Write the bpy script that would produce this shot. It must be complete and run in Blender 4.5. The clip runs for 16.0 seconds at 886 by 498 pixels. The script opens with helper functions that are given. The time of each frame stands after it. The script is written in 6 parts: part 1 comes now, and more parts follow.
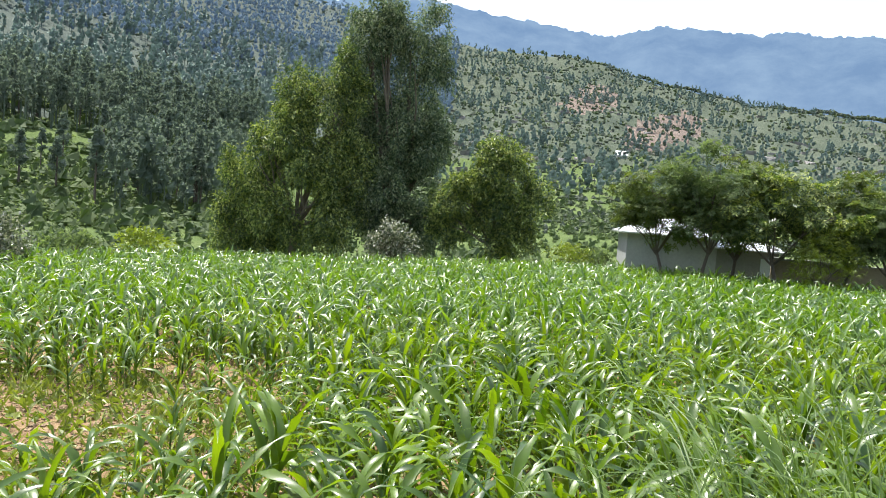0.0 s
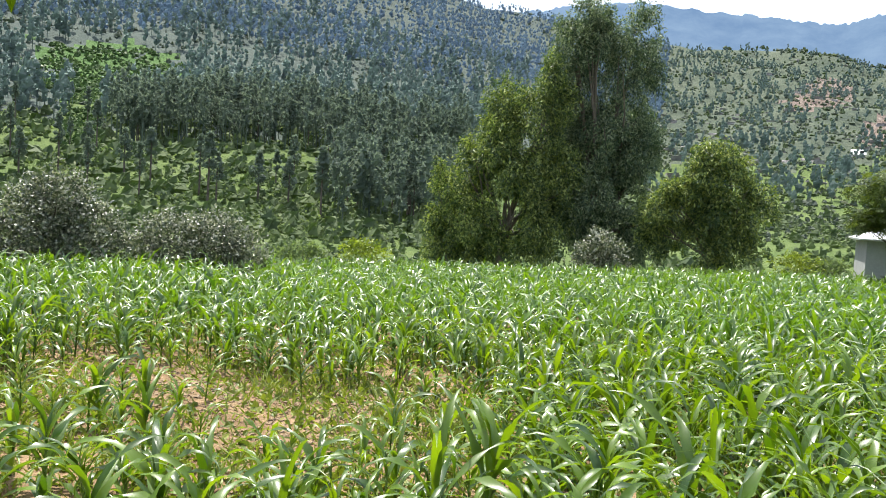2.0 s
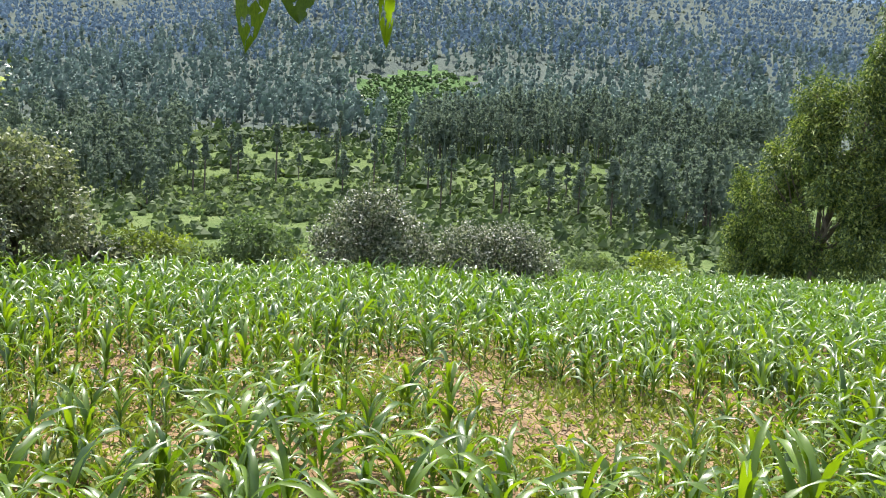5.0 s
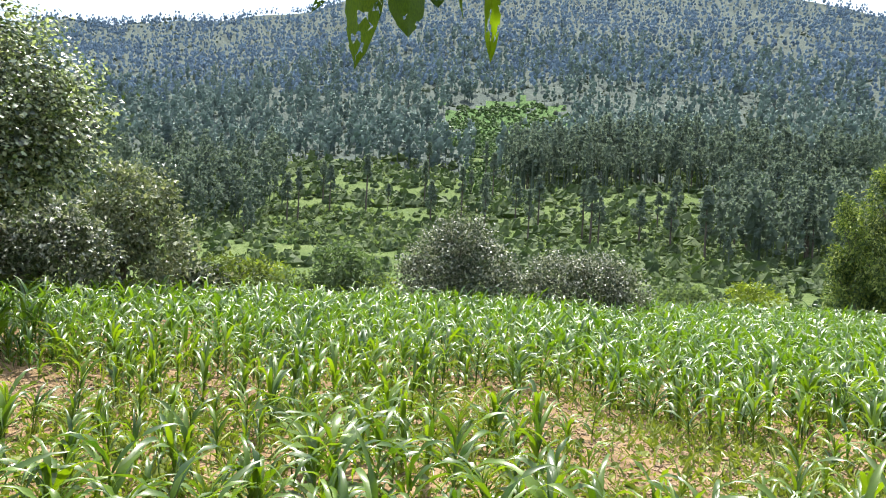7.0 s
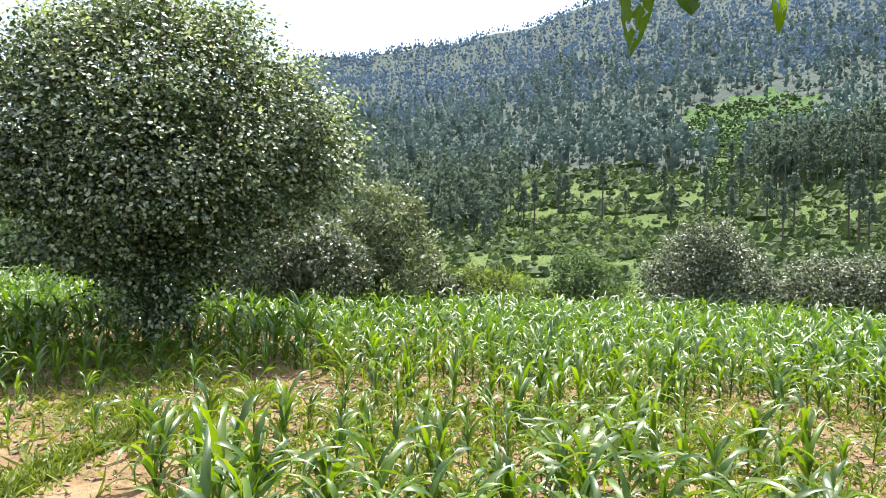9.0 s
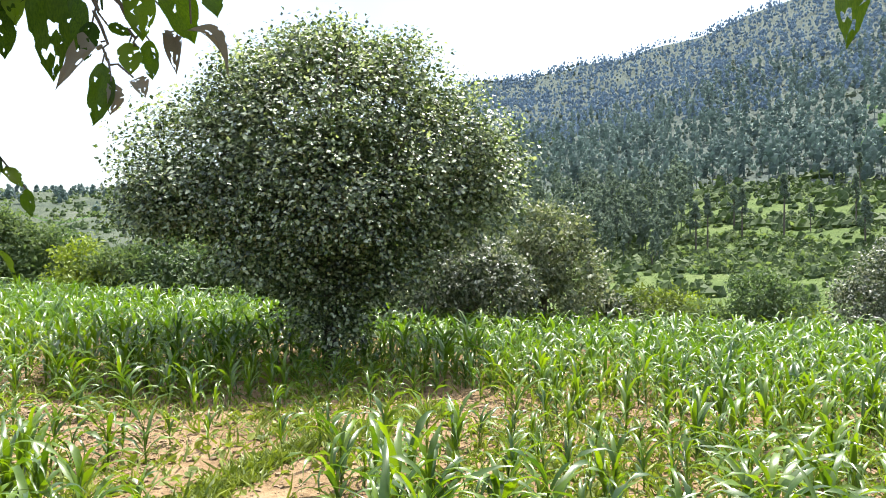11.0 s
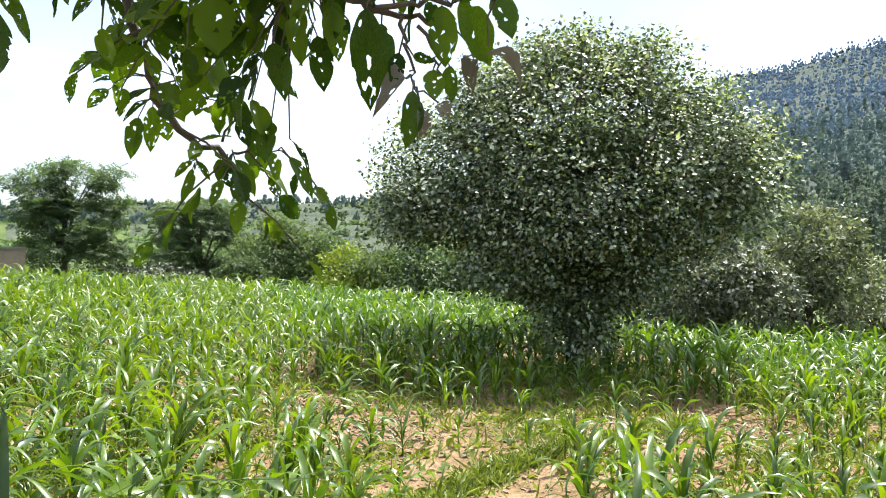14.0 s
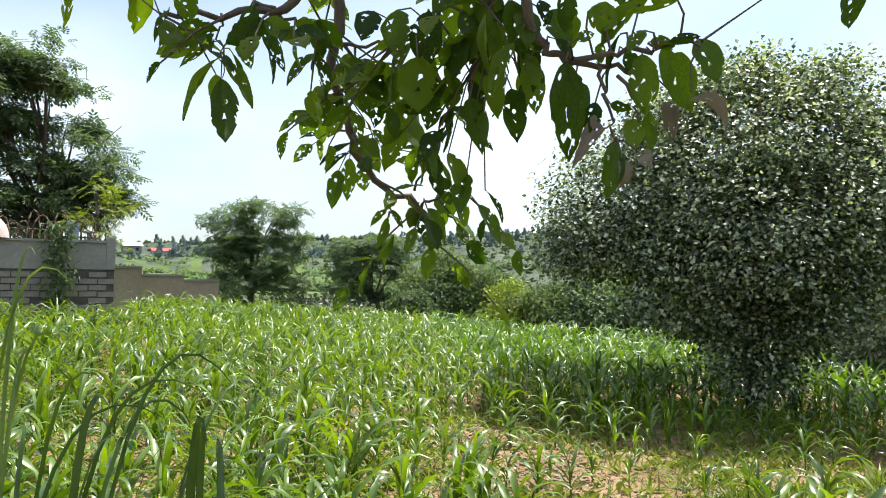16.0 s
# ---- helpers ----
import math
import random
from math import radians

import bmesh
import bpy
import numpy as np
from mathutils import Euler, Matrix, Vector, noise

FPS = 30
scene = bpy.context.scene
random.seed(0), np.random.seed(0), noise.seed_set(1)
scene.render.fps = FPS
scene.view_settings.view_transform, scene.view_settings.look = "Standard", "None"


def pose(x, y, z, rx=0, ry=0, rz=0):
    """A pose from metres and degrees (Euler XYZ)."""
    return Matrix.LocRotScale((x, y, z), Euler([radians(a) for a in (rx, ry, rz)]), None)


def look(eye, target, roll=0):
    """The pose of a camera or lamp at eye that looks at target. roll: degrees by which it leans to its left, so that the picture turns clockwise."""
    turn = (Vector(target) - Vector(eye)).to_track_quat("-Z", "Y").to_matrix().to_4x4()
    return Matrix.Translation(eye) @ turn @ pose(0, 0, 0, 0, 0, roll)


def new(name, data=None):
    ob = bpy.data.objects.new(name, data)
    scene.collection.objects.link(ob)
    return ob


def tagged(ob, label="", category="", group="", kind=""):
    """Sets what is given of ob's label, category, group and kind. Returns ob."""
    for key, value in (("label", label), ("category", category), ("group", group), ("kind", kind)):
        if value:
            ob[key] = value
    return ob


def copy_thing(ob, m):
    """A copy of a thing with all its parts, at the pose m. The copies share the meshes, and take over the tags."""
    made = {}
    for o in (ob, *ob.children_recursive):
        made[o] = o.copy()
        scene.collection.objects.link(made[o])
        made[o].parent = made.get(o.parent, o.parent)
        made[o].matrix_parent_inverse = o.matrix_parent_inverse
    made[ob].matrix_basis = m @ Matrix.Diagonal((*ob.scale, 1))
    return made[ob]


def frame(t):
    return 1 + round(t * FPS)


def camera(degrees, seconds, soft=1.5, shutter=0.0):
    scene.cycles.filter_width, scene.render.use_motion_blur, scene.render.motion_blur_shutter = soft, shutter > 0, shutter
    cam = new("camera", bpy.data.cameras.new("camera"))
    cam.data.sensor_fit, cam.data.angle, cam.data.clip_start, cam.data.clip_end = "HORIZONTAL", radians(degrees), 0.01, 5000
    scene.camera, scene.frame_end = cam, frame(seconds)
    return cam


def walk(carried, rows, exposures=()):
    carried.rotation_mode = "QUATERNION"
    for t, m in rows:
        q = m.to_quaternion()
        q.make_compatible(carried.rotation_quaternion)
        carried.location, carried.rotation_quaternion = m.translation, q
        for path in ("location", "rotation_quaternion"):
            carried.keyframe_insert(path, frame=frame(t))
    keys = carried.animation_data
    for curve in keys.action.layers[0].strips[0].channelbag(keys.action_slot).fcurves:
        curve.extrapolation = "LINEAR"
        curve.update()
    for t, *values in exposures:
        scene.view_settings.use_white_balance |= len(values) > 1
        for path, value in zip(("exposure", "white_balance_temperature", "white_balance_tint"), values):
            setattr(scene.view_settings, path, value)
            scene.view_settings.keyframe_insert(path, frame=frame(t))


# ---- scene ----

# seconds, stops
EXPOSURES = [(0.0, 1.0), (5.0, 1.1), (9.0, 1.27), (12.5, 1.33), (14.5, 1.15), (16.0, 1.0)]
EYE = 2.30        # eye height over the field
ARM = 0.18        # the phone swings on a short arm

cam = camera(60.74, 16.0, 1.0)
# seconds, heading (degrees to the left of +y), pitch, lean
TURNS = [
    (0, 0.00, -3.20, 4.59),
    (0.5, 3.33, -2.96, 4.16),
    (1, 7.88, -3.01, 3.81),
    (1.5, 11.90, -3.32, 3.63),
    (2, 15.56, -3.57, 3.51),
    (2.5, 19.85, -3.87, 3.17),
    (3, 21.90, -4.02, 3.19),
    (3.5, 25.82, -4.27, 3.11),
    (4, 30.62, -4.41, 2.98),
    (4.5, 34.80, -4.30, 2.79),
    (4.7, 36.01, -4.18, 2.72),
    (6.8, 42.36, -1.85, 2.73),
    (7, 43.94, -1.90, 2.77),
    (7.5, 49.39, -2.05, 2.35),
    (8, 53.69, -2.07, 1.90),
    (8.5, 57.98, -1.93, 1.22),
    (9, 61.74, -1.66, 0.59),
    (9.2, 63.05, -1.40, 0.23),
    (11.5, 77.17, -0.02, -0.27),
    (12, 80.06, 0.09, -0.38),
    (12.5, 82.69, 0.10, -0.40),
    (13, 85.88, 0.18, -0.37),
    (13.5, 89.04, 0.24, -0.21),
    (14, 92.25, 0.39, -0.20),
    (14.5, 94.02, 0.76, -0.11),
    (15, 97.33, 1.48, 0.09),
    (15.5, 101.11, 2.26, 0.13),
    (16, 104.59, 2.94, 0.21),
]


def held(t, h, p, lean):
    a = radians(h)
    rise = np.interp(t, [0, 3, 4, 7.5, 9.2, 11.3, 12.5, 14, 16], [.030, .040, .045, 0, -.020, -.030, -.030, -.020, 0])     # the arm tires and lifts again
    return pose(-ARM * math.sin(a), ARM * math.cos(a), EYE + float(rise), 90 + p, 0, h) @ pose(0, 0, 0, 0, 0, lean)


walk(cam, [(t, held(t, h, p, lean)) for t, h, p, lean in TURNS], EXPOSURES)

# ---- world and sun ----
SUN_AZ, SUN_EL = 42.0, 67.0      # bearing to the left of +y, height
world = bpy.data.worlds.new("world")
scene.world = world
world.use_nodes = True
wn, wl = world.node_tree.nodes, world.node_tree.links
wn.clear()
sky = wn.new("ShaderNodeTexSky")
sky.sky_type, sky.sun_disc = "NISHITA", False
sky.sun_elevation, sky.sun_rotation = radians(SUN_EL), radians(-SUN_AZ)
sky.air_density, sky.dust_density, sky.ozone_density = 1.0, 2.2, 1.0
tc = wn.new("ShaderNodeTexCoord")
sep = wn.new("ShaderNodeSeparateXYZ")
wl.new(tc.outputs["Generated"], sep.inputs[0])
stretch = wn.new("ShaderNodeMapping")
stretch.inputs["Scale"].default_value = (1.0, 1.0, 2.2)
wl.new(tc.outputs["Generated"], stretch.inputs[0])
cl = wn.new("ShaderNodeTexNoise")
cl.inputs["Scale"].default_value, cl.inputs["Detail"].default_value = 1.5, 4.0
wl.new(stretch.outputs[0], cl.inputs["Vector"])
cr = wn.new("ShaderNodeMapRange")
cr.inputs[1].default_value, cr.inputs[2].default_value = 0.30, 0.75
wl.new(cl.outputs["Fac"], cr.inputs[0])
low = wn.new("ShaderNodeMapRange")          # cloud bank low over the land
low.inputs[1].default_value, low.inputs[2].default_value = 0.42, 0.06
low.inputs[3].default_value, low.inputs[4].default_value = 0.25, 0.85
wl.new(sep.outputs["Z"], low.inputs[0])
mul = wn.new("ShaderNodeMath")
mul.operation = "MULTIPLY"
wl.new(cr.outputs[0], mul.inputs[0])
wl.new(low.outputs[0], mul.inputs[1])
high = wn.new("ShaderNodeMapRange")         # unseen brighter sky overhead, added as fill for the shaded sides
high.inputs[1].default_value, high.inputs[2].default_value = 0.45, 0.80
high.inputs[3].default_value, high.inputs[4].default_value = 0.0, 0.40
wl.new(sep.outputs["Z"], high.inputs[0])
both = wn.new("ShaderNodeMath")
both.operation, both.use_clamp = "ADD", True
wl.new(mul.outputs[0], both.inputs[0])
wl.new(high.outputs[0], both.inputs[1])
mixc = wn.new("ShaderNodeMix")
mixc.data_type = "RGBA"
mixc.inputs["B"].default_value = (7.6, 8.0, 8.5, 1)
wl.new(both.outputs[0], mixc.inputs["Factor"])
wl.new(sky.outputs[0], mixc.inputs["A"])
bg = wn.new("ShaderNodeBackground")
bg.inputs["Strength"].default_value = 0.12
wl.new(mixc.outputs["Result"], bg.inputs["Color"])
wo = wn.new("ShaderNodeOutputWorld")
wl.new(bg.outputs[0], wo.inputs[0])

sun = new("sun", bpy.data.lights.new("sun", "SUN"))
sun.data.energy, sun.data.angle, sun.data.color = 4.6, radians(0.53), (1.0, 0.96, 0.88)
_a, _e = radians(SUN_AZ), radians(SUN_EL)
sun.matrix_world = look((-math.sin(_a) * math.cos(_e) * 50, math.cos(_a) * math.cos(_e) * 50, math.sin(_e) * 50), (0, 0, 0))


# ---- materials ----
def material(name):
    m = bpy.data.materials.new(name)
    m.use_nodes = True
    nt = m.node_tree
    return m, nt.nodes, nt.links, nt.nodes["Principled BSDF"], nt.nodes["Material Output"]


def ramp_node(nodes, stops):
    r = nodes.new("ShaderNodeValToRGB")
    while len(r.color_ramp.elements) < len(stops):
        r.color_ramp.elements.new(0.5)
    for e, (p, c) in zip(r.color_ramp.elements, stops):
        e.position, e.color = p, (*c, 1)
    return r


def noise_node(nodes, links, scale, detail=4.0, rough=0.6, coord="Object"):
    t = nodes.new("ShaderNodeTexCoord")
    n = nodes.new("ShaderNodeTexNoise")
    n.inputs["Scale"].default_value, n.inputs["Detail"].default_value, n.inputs["Roughness"].default_value = scale, detail, rough
    links.new(t.outputs[coord], n.inputs["Vector"])
    return n


def foliage(name, dark, light, rough=0.45, through_light=0.35, tint=None, vary="island", spec=0.5, patch=0.0, pale=None, coat=0.0, pale_at=0.66, coat_rough=0.37):
    """Leaf: each leaf of its own shade, glossy above, light shining through."""
    m, nodes, links, b, out = material(name)
    if vary == "island":
        g = nodes.new("ShaderNodeNewGeometry")
        rnd = g.outputs["Random Per Island"]
    else:
        g = nodes.new("ShaderNodeObjectInfo")
        rnd = g.outputs["Random"]
    n = noise_node(nodes, links, patch if patch else 3.0, 3.0)
    mid = nodes.new("ShaderNodeMix")
    mid.inputs[0].default_value = 0.45
    links.new(rnd, mid.inputs[2])
    links.new(n.outputs["Fac"], mid.inputs[3])
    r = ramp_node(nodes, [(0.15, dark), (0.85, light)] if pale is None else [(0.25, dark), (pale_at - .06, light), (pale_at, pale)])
    links.new(mid.outputs[0], r.inputs[0])
    links.new(r.outputs[0], b.inputs["Base Color"])
    rr = nodes.new("ShaderNodeMapRange")
    rr.inputs[1].default_value, rr.inputs[2].default_value = 0.3, 0.7
    rr.inputs[3].default_value, rr.inputs[4].default_value = rough * 0.75, rough * 1.35
    links.new(n.outputs["Fac"], rr.inputs[0])
    links.new(rr.outputs[0], b.inputs["Roughness"])
    b.inputs["Specular IOR Level"].default_value = spec
    b.inputs["Coat Weight"].default_value, b.inputs["Coat Roughness"].default_value = coat, coat_rough
    tr = nodes.new("ShaderNodeBsdfTranslucent")
    tm = nodes.new("ShaderNodeMix")
    tm.data_type, tm.blend_type = "RGBA", "MULTIPLY"
    tm.inputs["Factor"].default_value = 1.0
    tm.inputs["B"].default_value = (*(tint or (1.5, 1.6, 0.6)), 1)
    links.new(r.outputs[0], tm.inputs["A"])
    links.new(tm.outputs["Result"], tr.inputs["Color"])
    mx = nodes.new("ShaderNodeMixShader")
    mx.inputs[0].default_value = through_light
    links.new(b.outputs[0], mx.inputs[1])
    links.new(tr.outputs[0], mx.inputs[2])
    links.new(mx.outputs[0], out.inputs[0])
    return m


def surface(name, stops, scale, rough=0.85, bump=0.3, fine=12.0, metal=0.0, dist=0.05, coord="Object"):
    """Opaque surface: colour by a coarse noise mixed with a fine one, and relief by the fine one."""
    m, nodes, links, b, out = material(name)
    n1 = noise_node(nodes, links, scale, 5.0, 0.62, coord)
    n2 = noise_node(nodes, links, scale * fine, 4.0, 0.65, coord)
    mid = nodes.new("ShaderNodeMix")
    mid.inputs[0].default_value = 0.45
    links.new(n1.outputs["Fac"], mid.inputs[2])
    links.new(n2.outputs["Fac"], mid.inputs[3])
    r = ramp_node(nodes, stops)
    links.new(mid.outputs[0], r.inputs[0])
    links.new(r.outputs[0], b.inputs["Base Color"])
    b.inputs["Roughness"].default_value, b.inputs["Metallic"].default_value = rough, metal
    if coord == "Object" and scale <= 1.3 and rough >= 0.9:
        b.inputs["Specular IOR Level"].default_value = 0.08
    if bump:
        bp = nodes.new("ShaderNodeBump")
        bp.inputs["Strength"].default_value, bp.inputs["Distance"].default_value = bump, dist
        links.new(n2.outputs["Fac"], bp.inputs["Height"])
        links.new(bp.outputs[0], b.inputs["Normal"])
    return m


M_CORN = foliage("corn_leaf", (0.016, 0.062, 0.004), (0.145, 0.245, 0.012), 0.44, 0.42, (2.0, 1.75, 0.30), "island", 0.5, 0.0, None, 0.80, 0.66, 0.33)
M_CORN_OB = foliage("corn_leaf_near", (0.016, 0.062, 0.004), (0.145, 0.245, 0.012), 0.44, 0.42, (2.0, 1.75, 0.30), "object", 0.5, 6.0, None, 0.80, 0.66, 0.33)
M_CORN_LUSH = foliage("corn_leaf_lush", (0.014, 0.062, 0.005), (0.128, 0.242, 0.018), 0.40, 0.40, (1.9, 1.7, 0.36), "island", 0.5, 0.0, None, 0.8, 0.66, 0.34)
M_STALK = surface("corn_stalk", [(0.3, (0.10, 0.17, 0.03)), (0.7, (0.22, 0.28, 0.07))], 9.0, 0.5, 0.1)
M_WEED = foliage("weed", (0.070, 0.110, 0.016), (0.240, 0.275, 0.045), 0.5, 0.35)
M_GRASS = foliage("tall_grass", (0.055, 0.112, 0.024), (0.165, 0.235, 0.068), 0.42, 0.32)
# reed colour is darkened to carry the walnut's shade
M_REED = foliage("reed_blade", (0.016, 0.040, 0.008), (0.060, 0.115, 0.020), 0.35, 0.22)
# the pale share of leaves paints in sun glints on glossy foliage
M_GLOSS = foliage("glint_silvered_leaf", (0.012, 0.028, 0.008), (0.096, 0.138, 0.046), 0.42, 0.30, (1.45, 1.6, 0.6), "island", 0.7, 0.0, (0.42, 0.455, 0.345), 0.6, 0.60, 0.34)
# pale leaf share again stands in for glints
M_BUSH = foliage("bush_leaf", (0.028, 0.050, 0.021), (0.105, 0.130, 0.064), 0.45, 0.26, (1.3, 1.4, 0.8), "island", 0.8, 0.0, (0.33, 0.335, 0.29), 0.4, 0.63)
M_OLIVE = foliage("olive_leaf", (0.060, 0.082, 0.044), (0.190, 0.215, 0.115), 0.45, 0.32, (1.3, 1.4, 0.7), "island", 0.6, 0.0, (0.30, 0.31, 0.22), 0.2)
# pale shares paint sunlit highlights into both gum leaf colours
M_EUC = foliage("gum_leaf", (0.030, 0.062, 0.032), (0.128, 0.176, 0.098), 0.48, 0.24, (1.2, 1.4, 0.6), "island", 0.5, 0.35, (0.270, 0.310, 0.190), 0.0, 0.62)
M_EUC2 = foliage("gum_leaf_yellow", (0.030, 0.062, 0.020), (0.140, 0.192, 0.060), 0.48, 0.26, (1.3, 1.5, 0.4), "island", 0.5, 0.35, (0.320, 0.360, 0.105), 0.0, 0.62)
M_FEATHER = foliage("feathery_leaf", (0.042, 0.070, 0.022), (0.150, 0.192, 0.060), 0.50, 0.36, (1.5, 1.5, 0.5), "island", 0.3, 0.5)
M_FEATHER2 = foliage("feathery_leaf_cool", (0.058, 0.094, 0.052), (0.165, 0.215, 0.112), 0.50, 0.40, (1.3, 1.5, 0.7), "island", 0.3, 0.5)
M_YELLOW = foliage("yellowish_leaf", (0.120, 0.170, 0.020), (0.280, 0.330, 0.045), 0.45, 0.35)
M_PINE = foliage("pine_needle", (0.104, 0.142, 0.120), (0.205, 0.248, 0.200), 0.75, 0.50, (1.15, 1.2, 0.95), "island", 0.15, 0.08)
# these two needle colours are paled and blued to paint in distance haze
M_MID_HAZE_PINE = foliage("mid_haze_pine_needle", (0.158, 0.206, 0.212), (0.260, 0.312, 0.322), 0.75, 0.75, (1.15, 1.2, 1.05), "island", 0.15, 0.08)
M_FAR_HAZE_PINE = foliage("far_haze_pine_needle", (0.198, 0.254, 0.350), (0.285, 0.350, 0.450), 0.8, 0.75, (1.1, 1.15, 1.05), "island", 0.1, 0.02)
# shrub green greyed and blued, distance haze mixed into the colour
M_HAZED_SHRUB = foliage("hazed_slope_shrub", (0.100, 0.126, 0.104), (0.180, 0.206, 0.160), 0.7, 0.45, (1.2, 1.3, 0.9), "island", 0.2, 0.05)
M_SHRUB = foliage("slope_shrub", (0.074, 0.112, 0.058), (0.188, 0.238, 0.112), 0.7, 0.45, (1.3, 1.4, 0.7), "island", 0.2, 0.05)
# pale share stands in for leaflets with sun shining through them
M_WALNUT = foliage("walnut_leaf", (0.010, 0.028, 0.005), (0.044, 0.086, 0.012), 0.45, 0.50, (3.6, 3.2, 0.4), "object", 0.3, 25.0, (0.060, 0.106, 0.014), 0.0, 0.60)
M_DRYLEAF = foliage("withered_leaf", (0.10, 0.090, 0.075), (0.30, 0.27, 0.22), 0.6, 0.35, (1.2, 1.1, 0.9), "object", 0.3, 60.0)
M_BARK = surface("bark", [(0.3, (0.05, 0.04, 0.032)), (0.7, (0.16, 0.13, 0.105))], 4.0, 0.9, 0.6)
M_TWIG = surface("walnut_twig", [(0.3, (0.06, 0.045, 0.035)), (0.7, (0.15, 0.12, 0.095))], 30.0, 0.8, 0.4, dist=0.004)
M_GUMBARK = surface("gum_bark", [(0.3, (0.07, 0.055, 0.042)), (0.7, (0.20, 0.165, 0.125))], 1.6, 0.85, 0.4)
M_SOIL = surface("field_soil", [(0.32, (0.105, 0.068, 0.037)), (0.50, (0.228, 0.154, 0.088)), (0.70, (0.38, 0.278, 0.168))], 1.3, 0.95, 1.0, 9.0, dist=0.06)
M_CLOD = surface("soil_clod", [(0.3, (0.19, 0.128, 0.074)), (0.7, (0.38, 0.280, 0.175))], 8.0, 0.95, 0.6)
M_MEADOW = surface("meadow", [(0.32, (0.054, 0.086, 0.030)), (0.50, (0.092, 0.130, 0.044)), (0.70, (0.142, 0.176, 0.070))], 0.09, 0.95, 0.8, 14.0, dist=0.4)
# hill ground kept bluish and low in contrast to imitate haze
M_SLOPE = surface("hazed_hill_grass", [(0.34, (0.056, 0.073, 0.068)), (0.48, (0.074, 0.093, 0.082)), (0.62, (0.092, 0.111, 0.094)), (0.78, (0.122, 0.132, 0.118))], 0.035, 0.95, 0.8, 11.0, dist=1.0)
M_ROCKY = surface("rocky_slope_grass", [(0.34, (0.046, 0.060, 0.050)), (0.48, (0.072, 0.090, 0.064)), (0.60, (0.098, 0.114, 0.082)), (0.72, (0.165, 0.168, 0.158))], 0.05, 0.95, 0.8, 9.0, dist=1.0)
M_MEADOWGRASS = foliage("meadow_grass", (0.080, 0.125, 0.046), (0.180, 0.225, 0.094), 0.6, 0.35, (1.2, 1.3, 0.7), "island", 0.2, 0.1)
M_TUSSOCK = foliage("tussock", (0.090, 0.128, 0.066), (0.165, 0.205, 0.108), 0.7, 0.40, (1.2, 1.3, 0.8), "island", 0.2, 0.05)
M_BRACKEN = foliage("bracken", (0.055, 0.105, 0.036), (0.125, 0.192, 0.066), 0.6, 0.35, (1.2, 1.3, 0.6), "island", 0.2, 0.1)
M_FERN = surface("fern_patch", [(0.32, (0.045, 0.095, 0.030)), (0.68, (0.100, 0.168, 0.055))], 0.10, 0.9, 1.0, 6.0, dist=0.8)
M_SLIDE = surface("bare_earth", [(0.30, (0.115, 0.088, 0.074)), (0.50, (0.185, 0.148, 0.126)), (0.70, (0.28, 0.235, 0.205))], 0.09, 0.95, 1.0, 8.0, dist=1.5)
M_ROCK = surface("boulder", [(0.3, (0.15, 0.145, 0.14)), (0.7, (0.36, 0.345, 0.33))], 0.5, 0.9, 0.6, dist=0.3)
M_PLASTER = surface("cement_plaster", [(0.3, (0.17, 0.172, 0.162)), (0.7, (0.29, 0.290, 0.272))], 0.9, 0.9, 0.25, dist=0.02)
M_HOUSEWALL = surface("whitewash", [(0.3, (0.30, 0.31, 0.31)), (0.7, (0.44, 0.45, 0.45))], 0.7, 0.9, 0.2, dist=0.02)
M_MUDWALL = surface("mud_plaster", [(0.3, (0.20, 0.16, 0.125)), (0.7, (0.36, 0.30, 0.24))], 0.8, 0.95, 0.4, dist=0.03)
M_BLOCK = surface("concrete_block", [(0.3, (0.13, 0.125, 0.112)), (0.7, (0.25, 0.240, 0.215))], 3.0, 0.95, 0.5, dist=0.02)
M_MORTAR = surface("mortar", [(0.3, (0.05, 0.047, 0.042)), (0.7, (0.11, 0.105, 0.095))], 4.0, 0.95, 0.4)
M_TIN = surface("galvanised_tin", [(0.3, (0.62, 0.64, 0.66)), (0.7, (0.80, 0.81, 0.82))], 0.8, 0.38, 0.05, metal=0.55)
M_WHITETIN = surface("white_tin", [(0.3, (0.72, 0.73, 0.74)), (0.7, (0.84, 0.84, 0.84))], 0.8, 0.4, 0.05)
M_REDTIN = surface("red_tin", [(0.3, (0.45, 0.06, 0.05)), (0.7, (0.60, 0.10, 0.08))], 0.8, 0.5, 0.05)
M_DOOR = surface("painted_door", [(0.3, (0.40, 0.46, 0.50)), (0.7, (0.52, 0.57, 0.60))], 1.5, 0.6, 0.1)
M_DARK = surface("dark_opening", [(0.3, (0.02, 0.02, 0.02)), (0.7, (0.04, 0.04, 0.04))], 2.0, 0.8, 0.0)
M_IRON = surface("rusty_iron", [(0.3, (0.07, 0.045, 0.032)), (0.7, (0.18, 0.115, 0.08))], 20.0, 0.75, 0.2, metal=0.3, dist=0.004)
M_DRUM = surface("faded_pink_canvas", [(0.3, (0.46, 0.36, 0.34)), (0.7, (0.62, 0.52, 0.49))], 5.0, 0.8, 0.2)
M_CLOTH = surface("blue_cloth", [(0.3, (0.10, 0.16, 0.32)), (0.7, (0.55, 0.62, 0.74))], 6.0, 0.9, 0.2)


